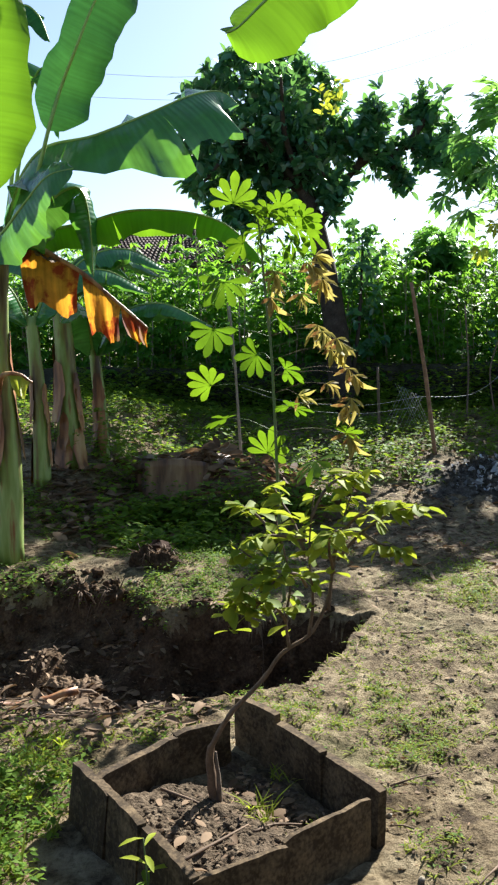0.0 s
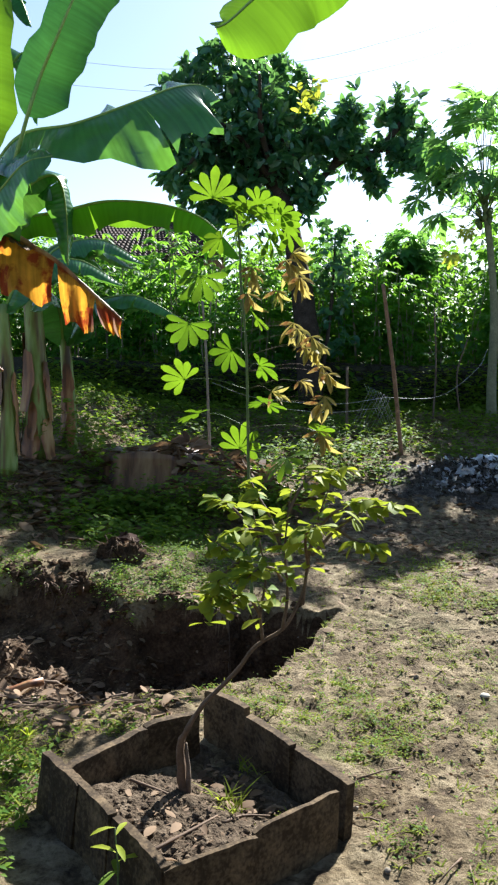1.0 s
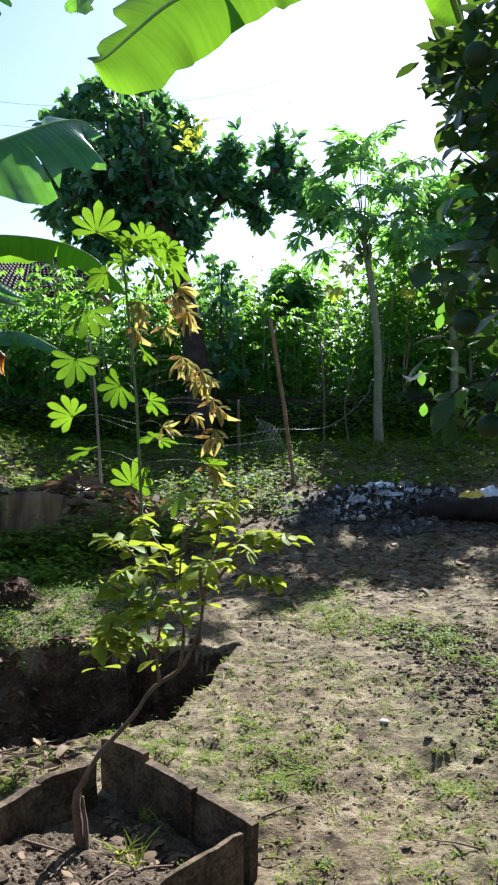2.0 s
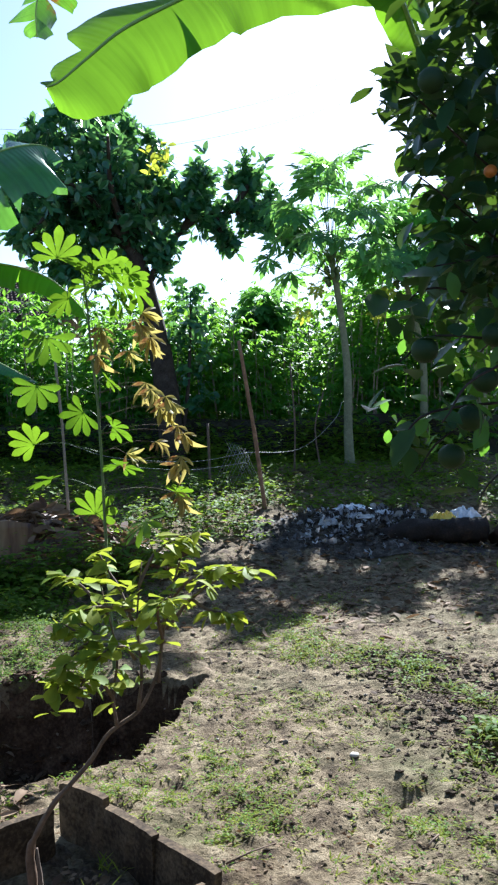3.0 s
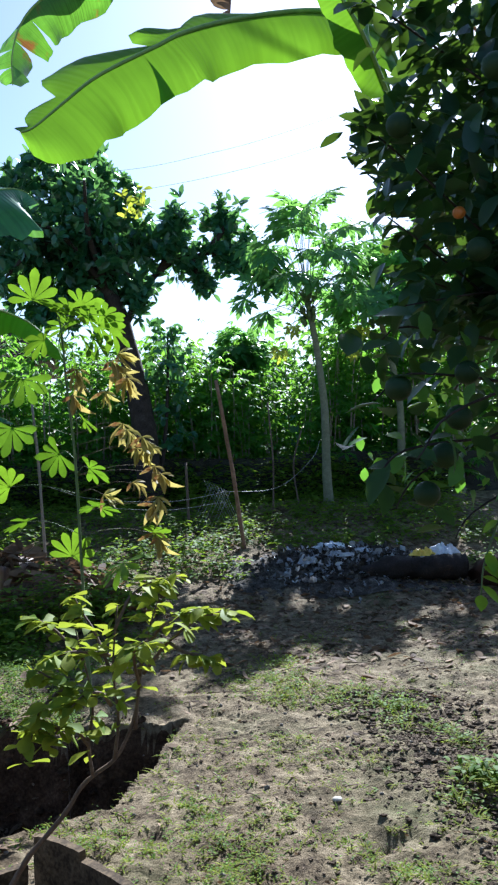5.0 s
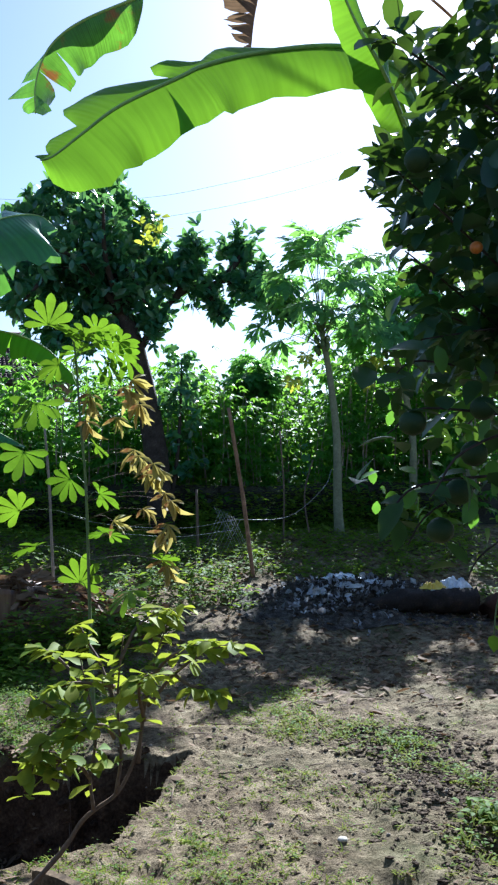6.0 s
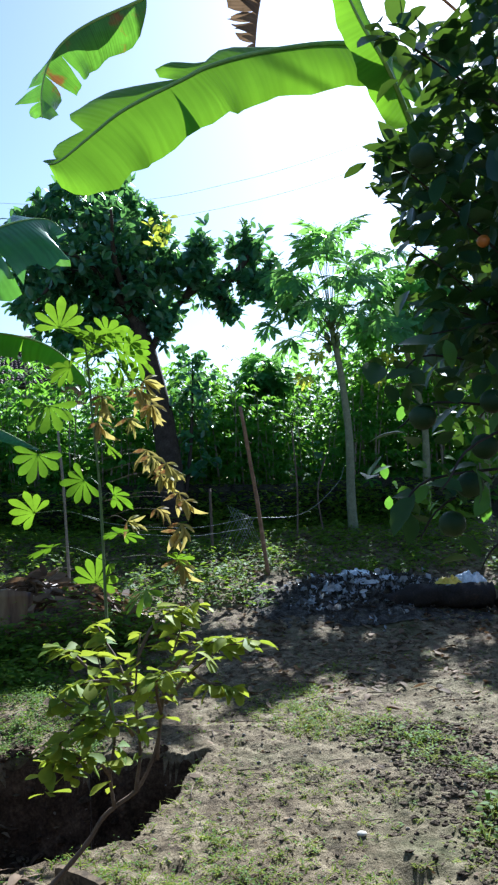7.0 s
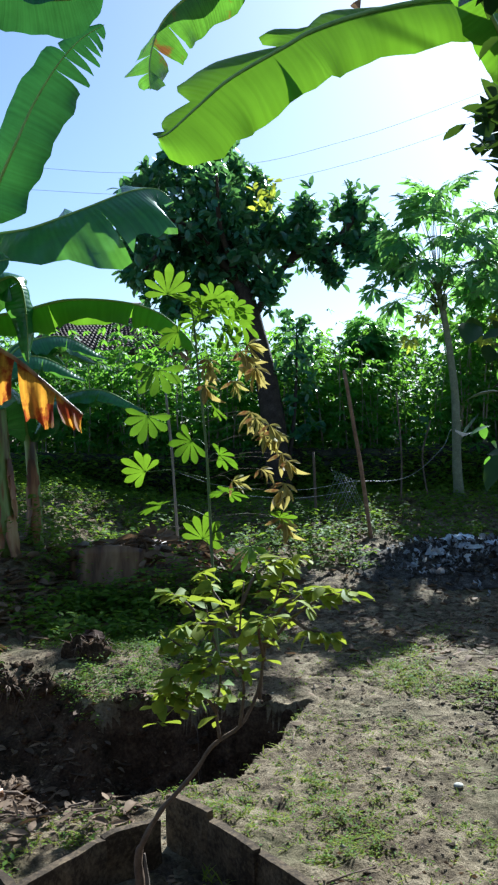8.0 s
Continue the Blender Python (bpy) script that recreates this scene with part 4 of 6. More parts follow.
    # the plant whose leaf hangs close by
    o = Vector((-1.75, 4.3, ground_z(-1.75, 4.3)))
    b = thing("banana_plant", o, "banana plant with a bright backlit yellow-green leaf near the pit", "banana plant", "banana clump")
    pseudostem(b, [Vector((0, 0, 0)), Vector((-0.04, 0, 0.9)), Vector((-0.02, 0.02, 1.9))], 0.1, 0.05, 2, 0.4)
    banana_leaf(b, o, [(-1.77, 4.3, 1.9), (-1.74, 4.3, 2.7), (-1.6, 4.25, 3.3), (-1.42, 4.2, 3.62), (-1.28, 4.2, 3.45), (-1.25, 4.2, 3.05), (-1.245, 4.2, 2.7), (-1.25, 4.2, 2.41)], 0.2, (0.1, -1, 0.25), 0.05, 0.1, (), 12, BANANA_YOUNG, label="bright yellow-green young leaf", bare=0.56, taper=0.16)
    banana_leaf(b, o, [(-1.77, 4.3, 1.95), (-2.1, 4.1, 2.5), (-2.6, 3.9, 2.7), (-3.0, 3.7, 2.4)], 0.28, (0, 0, 1), 0.5, 0.5, (0.5,), 13)
    # stems farther back
    for x, y, h, r, seed, leaves in ((-2.0, 7.5, 1.55, 0.085, 3, 3), (-1.86, 8.0, 1.7, 0.13, 4, 4), (-1.65, 8.5, 1.15, 0.085, 5, 3)):
        rng = random.Random(seed)
        o = Vector((x, y, ground_z(x, y) - 0.03))
        b = thing("banana_plant", o, "banana stem with peeling brown sheaths at its foot", "banana plant", "banana clump")
        pseudostem(b, [Vector((0, 0, 0)), Vector((0.0, 0, h * 0.5)), Vector((-0.05, 0.02, h))], r, r * 0.62, seed, 1.0 if r > 0.1 else 0.4)
        top = o + Vector((-0.05, 0.02, h))
        for k in range(leaves):
            a = rng.uniform(0, 6.28) if k else 0.2
            d = Vector((math.cos(a), math.sin(a) * 0.8, 0))
            l = rng.uniform(1.0, 1.4)
            banana_leaf(b, o, [top - Vector((0, 0, 0.1)), top + d * 0.2 * l + Vector((0, 0, 0.3)), top + d * 0.6 * l + Vector((0, 0, 0.42)), top + d * l + Vector((0, 0, 0.2))], 0.22, (0, 0, 1), 0.6, 0.6, (0.4, 0.7, -0.55), seed * 10 + k)
    # the plant behind the citrus tree, whose leaf hangs across the sky
    o = Vector((3.3, 4.6, ground_z(3.3, 4.6) - 0.03))
    b = thing("banana_plant", o, "tall banana plant behind the citrus tree with one long backlit leaf", "banana plant")
    pseudostem(b, [Vector((0, 0, 0)), Vector((-0.3, -0.1, 1.0)), Vector((-0.85, -0.3, 2.2)), Vector((-1.45, -0.5, 3.1))], 0.12, 0.06, 6, 0.4)
    banana_leaf(b, o, [(1.85, 4.1, 3.1), (1.69, 3.9, 3.5), (1.44, 3.8, 3.59), (1.2, 3.7, 3.55), (0.85, 3.6, 3.43), (0.61, 3.52, 3.31), (0.49, 3.47, 3.22), (0.25, 3.4, 3.05), (0.11, 3.35, 2.91), (0.0, 3.3, 2.79), (-0.05, 3.28, 2.76)], 0.225, (0, 0.1, 1), 1.2, -0.9, (-0.63,), 14, BANANA_YOUNG, label="long bright green leaf hung out against the sky", taper=0.17, ragged=0.03, back=0.95, wide=-0.02, humps=((0.36, 0.5, 0.5), (0.5, 0.6, 0.95), (0.6, 0.79, 1.1), (0.79, 0.9, 0.5), (0.9, 1.05, 0.7)))
    banana_leaf(b, o, [(1.85, 4.1, 3.1), (1.6, 3.8, 3.28), (1.42, 3.6, 3.42), (1.28, 3.55, 3.6), (1.1, 3.5, 3.95)], 0.14, (0.2, -1, 0.2), 0.3, 0.2, (), 15, BANANA_YOUNG)
    # an older plant farther off, whose high leaves hang into the sky
    o = Vector((4.8, 7.2, ground_z(4.8, 7.2) - 0.03))
    b = thing("banana_plant", o, "tall old banana plant with torn and dead hanging leaves", "banana plant")
    pseudostem(b, [Vector((0, 0, 0)), Vector((-0.05, 0, 1.6)), Vector((-0.15, -0.05, 3.2)), Vector((-0.3, -0.1, 4.6))], 0.14, 0.07, 7, 0.4)
    banana_leaf(b, o, [(4.5, 7.1, 4.6), (3.6, 7.1, 5.8), (2.4, 7.05, 6.5), (1.75, 7.0, 6.35), (1.58, 7.0, 5.75), (1.52, 7.0, 5.3)], 0.34, (1, 0, 0.5), 1.0, 0.9, (0.8, 0.84, 0.88, 0.93, 0.96, -0.82, -0.86, -0.9, -0.95), 16, BANANA_SPENT, "dead grey-brown leaf hanging down", ragged=0.4, wide=0.03, bare=0.6, taper=0.25)
    banana_leaf(b, o, [(4.5, 7.1, 4.6), (3.6, 6.6, 5.9), (2.2, 5.9, 6.0), (0.93, 5.5, 5.09), (0.46, 5.4, 4.74), (0.13, 5.4, 4.56), (-0.05, 5.4, 4.42), (-0.15, 5.4, 4.27), (-0.2, 5.4, 4.08), (-0.2, 5.4, 3.9)], 0.25, (0, -0.8, 1), 0.95, 0.6, (0.77, 0.86, 0.93, -0.72, -0.83, -0.92), 17, SCORCHED, label="torn leaf with a brown scorched edge", ragged=0.3, taper=0.12, wide=0.03, bare=0.42)
    banana_leaf(b, o, [(4.5, 7.1, 4.6), (5.0, 7.3, 5.6), (5.7, 7.5, 5.9), (6.4, 7.6, 5.5)], 0.3, (0, 0, 1), 0.5, 0.5, (0.5, -0.6), 23)


# ---- citrus tree close by ----
def build_citrus():
    rng = random.Random(41)
    o = Vector((2.55, 2.75, ground_z(2.55, 2.75) - 0.03))
    base = thing("citrus_tree", o, "dense dark citrus tree with round green fruit and one ripe orange", "tree")
    m = Mesh()
    tube(m, spline([Vector((0, 0, 0)), Vector((0.02, 0.02, 0.5)), Vector((-0.05, 0.02, 1.0)), Vector((-0.12, 0, 1.5))], 14), (0.09, 0.06), 10, rng, 0.08)
    part("trunk", m, BARK, base)
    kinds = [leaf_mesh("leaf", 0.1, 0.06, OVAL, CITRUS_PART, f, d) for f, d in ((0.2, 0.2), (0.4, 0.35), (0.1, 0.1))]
    inner = Mesh()
    # twig ends fill an upright egg, open below on the side of the yard
    limbs = []
    for k in range(46):
        a = rng.uniform(0, 6.28)
        z = rng.uniform(1.5, 3.7)
        r = 1.28 * math.sqrt(max(0.05, 1 - ((z - 2.5) / 1.5) ** 2)) * rng.uniform(0.62, 1.0)
        limbs.append(Vector((r * math.cos(a), r * math.sin(a), z)))
    limbs += [Vector(p) - Vector((o.x, o.y, 0)) for p in ((1.0, 2.4, 2.45), (1.0, 2.35, 2.2), (1.08, 2.3, 1.75), (1.02, 2.2, 1.55), (1.1, 2.3, 1.5), (1.27, 2.35, 1.38), (1.12, 2.5, 2.85), (1.1, 2.1, 1.65), (1.2, 2.5, 2.05), (1.15, 2.45, 1.9), (1.05, 2.35, 1.95))]
    parts_left = 290

    def outside(p):
        """Keeps leaves inside the crown's outline, which hangs out over the yard at two heights."""
        q = p + o
        side = np.interp(q.z, (1.3, 1.5, 1.8, 1.95, 2.12, 2.35, 2.6, 3.1, 4.0), (0.37, 0.35, 0.345, 0.42, 0.47, 0.37, 0.37, 0.4, 0.43))
        return q.z < 1.34 + 0.06 * math.sin(q.x * 9) or q.x < 0.1 + side * (q.y - 0.2) + 0.04 * math.sin(q.z * 23)

    for end in limbs:
        start = Vector((-0.1, 0, rng.uniform(1.0, 1.6)))
        mid = start.lerp(end, 0.5) + Vector((0, 0, 0.22)) + rand_dir(rng) * 0.1
        line = spline([start, mid, end, end + (end - mid) * 0.25 + Vector((0, 0, -0.1))], 18)
        keep = next((i for i in range(4, 19) if outside(line[i])), 18)
        m = Mesh()
        tube(m, line[:keep + 1], (0.0075, 0.002), 6, rng, 0.1)
        part("branch", m, DARK_BARK, base)
        outer = (o + end).x < 1.35 and (o + end).y < 2.9
        for i in range(6, 19):
            for _ in range(7):
                p = line[i] + rand_dir(rng) * rng.uniform(0.02, 0.15)
                if outside(p) or (p.z + o.z < 1.95 and rng.random() < 0.82):
                    continue
                way = (rand_dir(rng) + (p - Vector((-0.1, 0, 2.2))).normalized() * 0.5)
                up = (rng.uniform(-.5, .5), rng.uniform(-.5, .5), 1)
                if outer and parts_left > 0 and rng.random() < 0.6:
                    parts_left -= 1
                    place_leaf("leaf", kinds[rng.randrange(3)], base, p, way, up, rng.uniform(0.7, 1.05))
                else:
                    l = 0.098 * rng.uniform(0.8, 1.3)
                    blade(inner, p, way, Vector(up), l, l * 0.6, OVAL, 0.25, rng.uniform(0.1, 0.4))
    for k in range(15500):
        a, z = rng.uniform(0, 6.28), rng.uniform(1.3, 4.05)
        r = 1.3 * math.sqrt(max(0.0, 1 - ((z - 2.55) / 1.5) ** 2)) * math.sqrt(rng.random())
        p = Vector((-0.02 + r * math.cos(a), r * math.sin(a), z))
        if outside(p) or (p.z + o.z < 2.0 and rng.random() < 0.92) or float(value_noise(p.x * 1.0 + p.z * 0.7, p.y + p.z * 0.4, 4.0)) < (-0.19 if p.z + o.z > 1.95 else 0.08):
            continue
        l = 0.098 * rng.uniform(0.8, 1.3)
        blade(inner, p, rand_dir(rng) + Vector((p.x, p.y, -0.2)) * 0.4, rand_dir(rng, 1.2), l, l * 0.6, OVAL, 0.25, rng.uniform(0.1, 0.4))
    # Sunlight through this hanging sprig is put into a brighter leaf colour.
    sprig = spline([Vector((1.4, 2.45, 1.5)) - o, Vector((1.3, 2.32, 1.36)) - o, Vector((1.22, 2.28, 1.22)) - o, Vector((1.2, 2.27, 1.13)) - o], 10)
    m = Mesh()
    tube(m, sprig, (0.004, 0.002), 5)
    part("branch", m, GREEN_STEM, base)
    lit_leaf = leaf_mesh("leaf", 0.08, 0.046, OVAL, CITRUS_SPRIG_LIT, 0.2, 0.2)
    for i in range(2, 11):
        place_leaf("leaf", lit_leaf, base, sprig[i], (rng.uniform(-1, 1), rng.uniform(-1, 0.3), rng.uniform(-0.8, 0.1)), (0, -0.4, 1), rng.uniform(0.6, 0.9))
    # Copies of the low crown leaves, coloured bright to stand for sunlit ones.
    sunlit = Mesh()
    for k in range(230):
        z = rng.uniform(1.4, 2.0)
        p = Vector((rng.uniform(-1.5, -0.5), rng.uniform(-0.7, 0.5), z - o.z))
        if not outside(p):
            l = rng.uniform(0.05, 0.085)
            blade(sunlit, p, rand_dir(rng, -0.4), Vector((0, -0.6, 0.8)) + rand_dir(rng) * 0.6, l, l * 0.55, OVAL, 0.2, rng.uniform(0.1, 0.4))
    tagged(part("sunlit_foliage", sunlit, CITRUS_LIT, base, "low crown leaves coloured bright as if sunlit"), kind="stuff")
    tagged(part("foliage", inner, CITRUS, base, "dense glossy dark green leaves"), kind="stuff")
    ball = Mesh()
    lump(ball, (0, 0, 0), (1, 1, 0.95), random.Random(1), 10, 14, 0.012)
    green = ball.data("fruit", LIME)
    for p in ((1.0, 2.25, 2.42), (1.12, 2.2, 1.62), (1.05, 2.15, 1.52), (1.2, 2.3, 1.75), (1.02, 2.2, 1.42), (1.3, 2.2, 1.4), (1.25, 2.3, 2.1), (1.18, 2.05, 2.5), (0.95, 2.2, 1.7), (1.35, 2.25, 1.65)):
        f = new("fruit", green)
        f.parent = base
        f.location = Vector(p) - o
        f.scale = (0.036,) * 3
    f = part("fruit", ball, RIPE, base, "single ripe orange fruit")
    f.location = Vector((1.27, 2.45, 2.25)) - o
    f.scale = (0.02,) * 3


# ---- trees behind ----
def rosette(mesh, p, way, rng, size, count, shape=OVAL, ratio=0.48):
    for _ in range(count):
        d = (way.normalized() * 0.6 + rand_dir(rng)).normalized()
        l = size * rng.uniform(0.7, 1.2)
        blade(mesh, p + rand_dir(rng) * size * 0.25, d, rand_dir(rng, 1.0), l, l * ratio, shape, 0.25, rng.uniform(0.0, 0.3))


def build_jackfruit():
    rng = random.Random(51)
    x, y = 1.2, 12.25
    o = Vector((x, y, ground_z(x, y) - 0.05))
    base = thing("jackfruit_tree", o, "leaning jackfruit tree with dense dark crown and long side branch", "tree")
    m = Mesh()
    line = [p - o for p in spline([(1.22, 12.25, o.z), (1.12, 12.25, 2.0), (0.98, 12.25, 2.9), (0.82, 12.25, 3.6), (0.6, 12.25, 4.3), (0.35, 12.25, 5.1)], 24)]
    tube(m, line, [0.2 - 0.11 * (i / 24) for i in range(25)], 12, rng, 0.06)
    part("trunk", m, DARK_BARK, base)
    crown = Mesh()
    limbs = [([(0.85, 12.25, 3.5), (1.4, 12.2, 4.35), (2.1, 12.1, 4.6), (2.85, 12.1, 4.75)], 0.42), ([(1.4, 12.2, 4.3), (1.7, 12.2, 4.9), (1.75, 12.2, 5.15)], 0.38), ([(2.1, 12.1, 4.6), (2.4, 12.1, 5.0), (2.45, 12.1, 5.3)], 0.26), ([(2.2, 12.1, 4.6), (2.8, 12.1, 4.35), (3.1, 12.1, 4.1)], 0.2), ([(0.9, 12.25, 3.6), (1.1, 12.1, 3.9), (1.15, 12.0, 3.8)], 0.3), ([(1.9, 12.1, 4.5), (2.0, 12.1, 4.2), (2.05, 12.1, 4.05)], 0.18)]
    for a in range(9):
        ang = a * 0.7
        limbs.append(([(0.7, 12.25, 4.0), (0.3 + 0.5 * math.cos(ang), 12.25 + 0.5 * math.sin(ang), 4.7), (0.15 + 1.0 * math.cos(ang), 12.25 + 1.0 * math.sin(ang), 4.75 + 0.7 * math.sin(a * 2.1))], 0.42))
    for pts, puff in limbs:
        line = [p - o for p in spline(pts, 12)]
        b = Mesh()
        tube(b, line, (0.06, 0.018), 7, rng, 0.1)
        part("limb", b, DARK_BARK, base)
        for i in range(4, 13):
            for _ in range(5):
                p = line[i] + rand_dir(rng, 0.25) * puff * rng.uniform(0.1, 1.0)
                if rng.random() < 0.7:
                    rosette(crown, p, rand_dir(rng, 0.5), rng, 0.17, 5)
    for cx, cz, r, n in ((1.53, 4.8, 0.42, 70), (2.26, 5.15, 0.24, 26), (2.42, 4.62, 0.4, 60), (1.9, 4.45, 0.34, 40), (2.94, 4.4, 0.26, 24), (1.16, 4.1, 0.34, 40), (2.72, 4.78, 0.25, 22), (1.7, 5.1, 0.25, 26), (3.25, 4.3, 0.16, 8)):
        for _ in range(n):
            p = rand_dir(rng) * r * rng.random() ** 0.5
            if rng.random() < 0.8:
                rosette(crown, Vector((cx + p.x, 12.15 + p.y, cz + p.z * 0.85)) - o, rand_dir(rng, 0.4), rng, 0.17, 5)
    # low shoots beside the trunk
    b = Mesh()
    tube(b, [p - o for p in spline([(1.25, 12.25, o.z + 0.1), (1.42, 12.3, 1.8), (1.5, 12.35, 2.7), (1.52, 12.35, 3.4)], 12)], (0.04, 0.012), 7, rng, 0.1)
    part("limb", b, DARK_BARK, base)
    for _ in range(90):
        p = Vector((1.5 + rng.gauss(0, 0.16), 12.35 + rng.gauss(0, 0.12), rng.uniform(1.7, 3.55))) - o
        rosette(crown, p, rand_dir(rng, 0.6), rng, 0.15, 5)
    centre = Vector((0.06, 12.45, 4.85)) - o
    for k in range(1000):
        d = rand_dir(rng)
        r = rng.random() ** 0.28
        p = Vector((d.x * 1.28 * r, d.y * 0.55 * r, d.z * 1.3 * r)) * (1 + 0.35 * float(value_noise(d.x * 2 + d.z, d.y * 2 - d.z, 1.6)))
        if float(value_noise(p.x + p.y, p.z - p.y * 0.5, 3.4)) > -0.3:
            rosette(crown, centre + p, d, rng, 0.18, 6)
    old = Mesh()
    for k in range(36):
        rosette(old, Vector((1.0 + rng.uniform(-0.16, 0.18), 11.4 + rng.uniform(-0.1, 0.1), 5.32 - 0.012 * k)) - o, Vector((0.2, -1, 0)), rng, 0.15, 1)
    part("yellow_leaves", old, YELLOWED, base, "patch of yellowing leaves")
    tagged(part("crown", crown, JACK, base, "dense crown of dark oval leaves"), kind="stuff")


def lobed_leaf(mesh, p, way, up, size, rng):
    """A papaya leaf: seven narrow lobes round a hub, each with two pairs of side points."""
    t, s, n = frame_at(way, up)
    for k in range(7):
        a = (k - 3) * 0.66
        d = t * math.cos(a) + s * math.sin(a) - n * rng.uniform(0.0, 0.3)
        across = t * -math.sin(a) + s * math.cos(a)
        l = size * (1 - 0.07 * abs(k - 3)) * rng.uniform(0.85, 1.08)
        blade(mesh, p, d, n, l, l * 0.27, LANCE, 0.15, rng.uniform(0.1, 0.4))
        for sg in (-1, 1):
            blade(mesh, p + d * l * 0.35, d + across * 0.9 * sg, n, l * 0.42, l * 0.13, SMALL, 0.1, 0.3)
            blade(mesh, p + d * l * 0.6, d + across * 0.8 * sg, n, l * 0.28, l * 0.1, SMALL, 0.1, 0.3)


def build_papaya(place, height_m, lean, seed, spread, label):
    rng = random.Random(seed)
    o = Vector((*place, ground_z(*place) - 0.05))
    base = thing("papaya_tree", o, label, "tree", "papaya trees")
    top = Vector((lean, 0, height_m))
    line = spline([Vector((0.02, 0, 0)), Vector((0.0, 0, 0.6)), Vector((0.0, 0.0, height_m * 0.5)), Vector((lean * 0.5, 0, height_m * 0.8)), top], 20)
    m = Mesh()
    tube(m, line, [0.085 - 0.045 * (i / 20) ** 0.6 for i in range(21)], 10, rng, 0.04)
    part("trunk", m, PAPAYA_BARK, base)
    leaves, stalks = Mesh(), Mesh()
    for k in range(54):
        a = k * 2.4
        up = rng.uniform(0.0, 1.5)
        flat = 0.82 * math.sqrt(max(0.12, 1 - min(1, up * up * 0.55)))
        d = Vector((math.cos(a) * flat, math.sin(a) * flat, up))
        l = spread * rng.uniform(0.5, 1.0)
        start = top - Vector((0, 0, rng.uniform(0, 0.25)))
        hub = start + d * l
        tube(stalks, spline([start, start + d * l * 0.5 + Vector((0, 0, 0.08)) + rand_dir(rng) * 0.06, hub], 6), (0.006, 0.003), 5)
        lobed_leaf(leaves, hub, Vector((d.x, d.y, rng.uniform(-0.5, 0.3))), Vector((0, 0, 0.8)) + d * 0.3 + rand_dir(rng) * 0.8, rng.uniform(0.3, 0.5), rng)
    tagged(part("petiole", stalks, GREEN_STEM, base), kind="stuff")
    part("crown", leaves, PAPAYA, base, "crown of large deeply lobed leaves")
    fr = Mesh()
    for k in range(14):
        a = k * 0.9
        lump(fr, (top.x + 0.09 * math.cos(a), 0.09 * math.sin(a), top.z - 0.1 - 0.05 * (k % 5)), (0.035, 0.035, 0.055), rng, 6, 8, 0.03)
    part("fruit", fr, GREEN_STEM, base, "cluster of small green fruit under the crown")
    old = Mesh()
    for dx, dz in ((-0.5, -0.75), (-0.3, -0.4)):
        hub = top + Vector((dx, -0.25, dz))
        tube(old, spline([top - Vector((0, 0, 0.25)), top.lerp(hub, 0.6) + Vector((0, 0, 0.1)), hub], 6), (0.007, 0.004), 4)
        lobed_leaf(old, hub, Vector((-0.2, -0.3, -1)), Vector((0, -1, 0.2)), 0.2, rng)
    part("old_leaf", old, YELLOWED, base, "yellowing old leaf hanging under the crown")


# ---- hedge of cassava behind the wall ----
def hedge_plant(seed, h):
    rng = random.Random(seed)
    base = thing("hedge_cassava", (0, 0, 0), "thin-stemmed leafy cassava in the dense hedge behind the yard", "plant", "hedge cassavas")
    leaves = Mesh()
    for k in range(3):
        a = rng.uniform(0, 6.28)
        foot, tip = Vector((0.1 * math.cos(a), 0.1 * math.sin(a), 0)), Vector((0.35 * math.cos(a), 0.3 * math.sin(a), h * rng.uniform(0.85, 1.05)))
        line = spline([foot, foot.lerp(tip, 0.5) + rand_dir(rng) * 0.07, tip], 16)
        st = Mesh()
        tube(st, line, (0.016, 0.006), 5, rng, 0.1)
        part("stem", st, PALE_BARK, base)
        for i in range(1, 17):
            for _ in range(4):
                b = rng.uniform(0, 6.28)
                d = Vector((math.cos(b), math.sin(b), rng.uniform(-0.1, 0.5)))
                hub = line[i] + d * rng.uniform(0.1, 0.42)
                l = rng.uniform(0.1, 0.18)
                for q in range(5):
                    g = b + (q - 2) * 0.62
                    blade(leaves, hub, Vector((math.cos(g), math.sin(g), rng.uniform(-0.6, 0.1))), Vector((0, 0, 1)) + rand_dir(rng) * 0.5, l, l * 0.36, SMALL, 0.2, 0.3)
    part("foliage", leaves, HEDGE, base)
    return base


def build_hedge():
    rng = random.Random(61)
    kinds = [hedge_plant(s, h) for s, h in ((1, 2.45), (2, 2.2), (3, 2.6), (4, 2.05))]
    spots = []
    for row, (y, step) in enumerate(((13.1, 0.4), (13.9, 0.42), (14.8, 0.42), (15.8, 0.4))):
        x = -5.5
        while x < 8.2:
            spots.append((x + rng.uniform(-0.12, 0.12), y + rng.uniform(-0.15, 0.15)))
            x += step * (1.0 if x < 3.6 or row == 0 else 1.9)
    # a few stand farther back beside the house
    for k in range(22):
        spots.append((0.4 + 0.38 * k, 17.0 + rng.uniform(-0.3, 0.3)))
    rng.shuffle(spots)
    for k, (x, y) in enumerate(spots):
        m = pose(x, y, ground_z(x, y), 0, 0, rng.uniform(0, 360)) @ Matrix.Scale(rng.uniform(0.88, 1.12) * (0.97 + 0.03 * float(smooth01((x + 0.3) / 0.8)) + 0.25 * float(smooth01((x - 4.0) / 0.8)) + (0.06 if y > 13.9 and x > 0.3 else 0.0)), 4)
        if k < 4:
            kinds[k].matrix_basis = m
        else:
            src = kinds[k % 4]
            c = copy_thing(src, m)
            c.matrix_basis = m


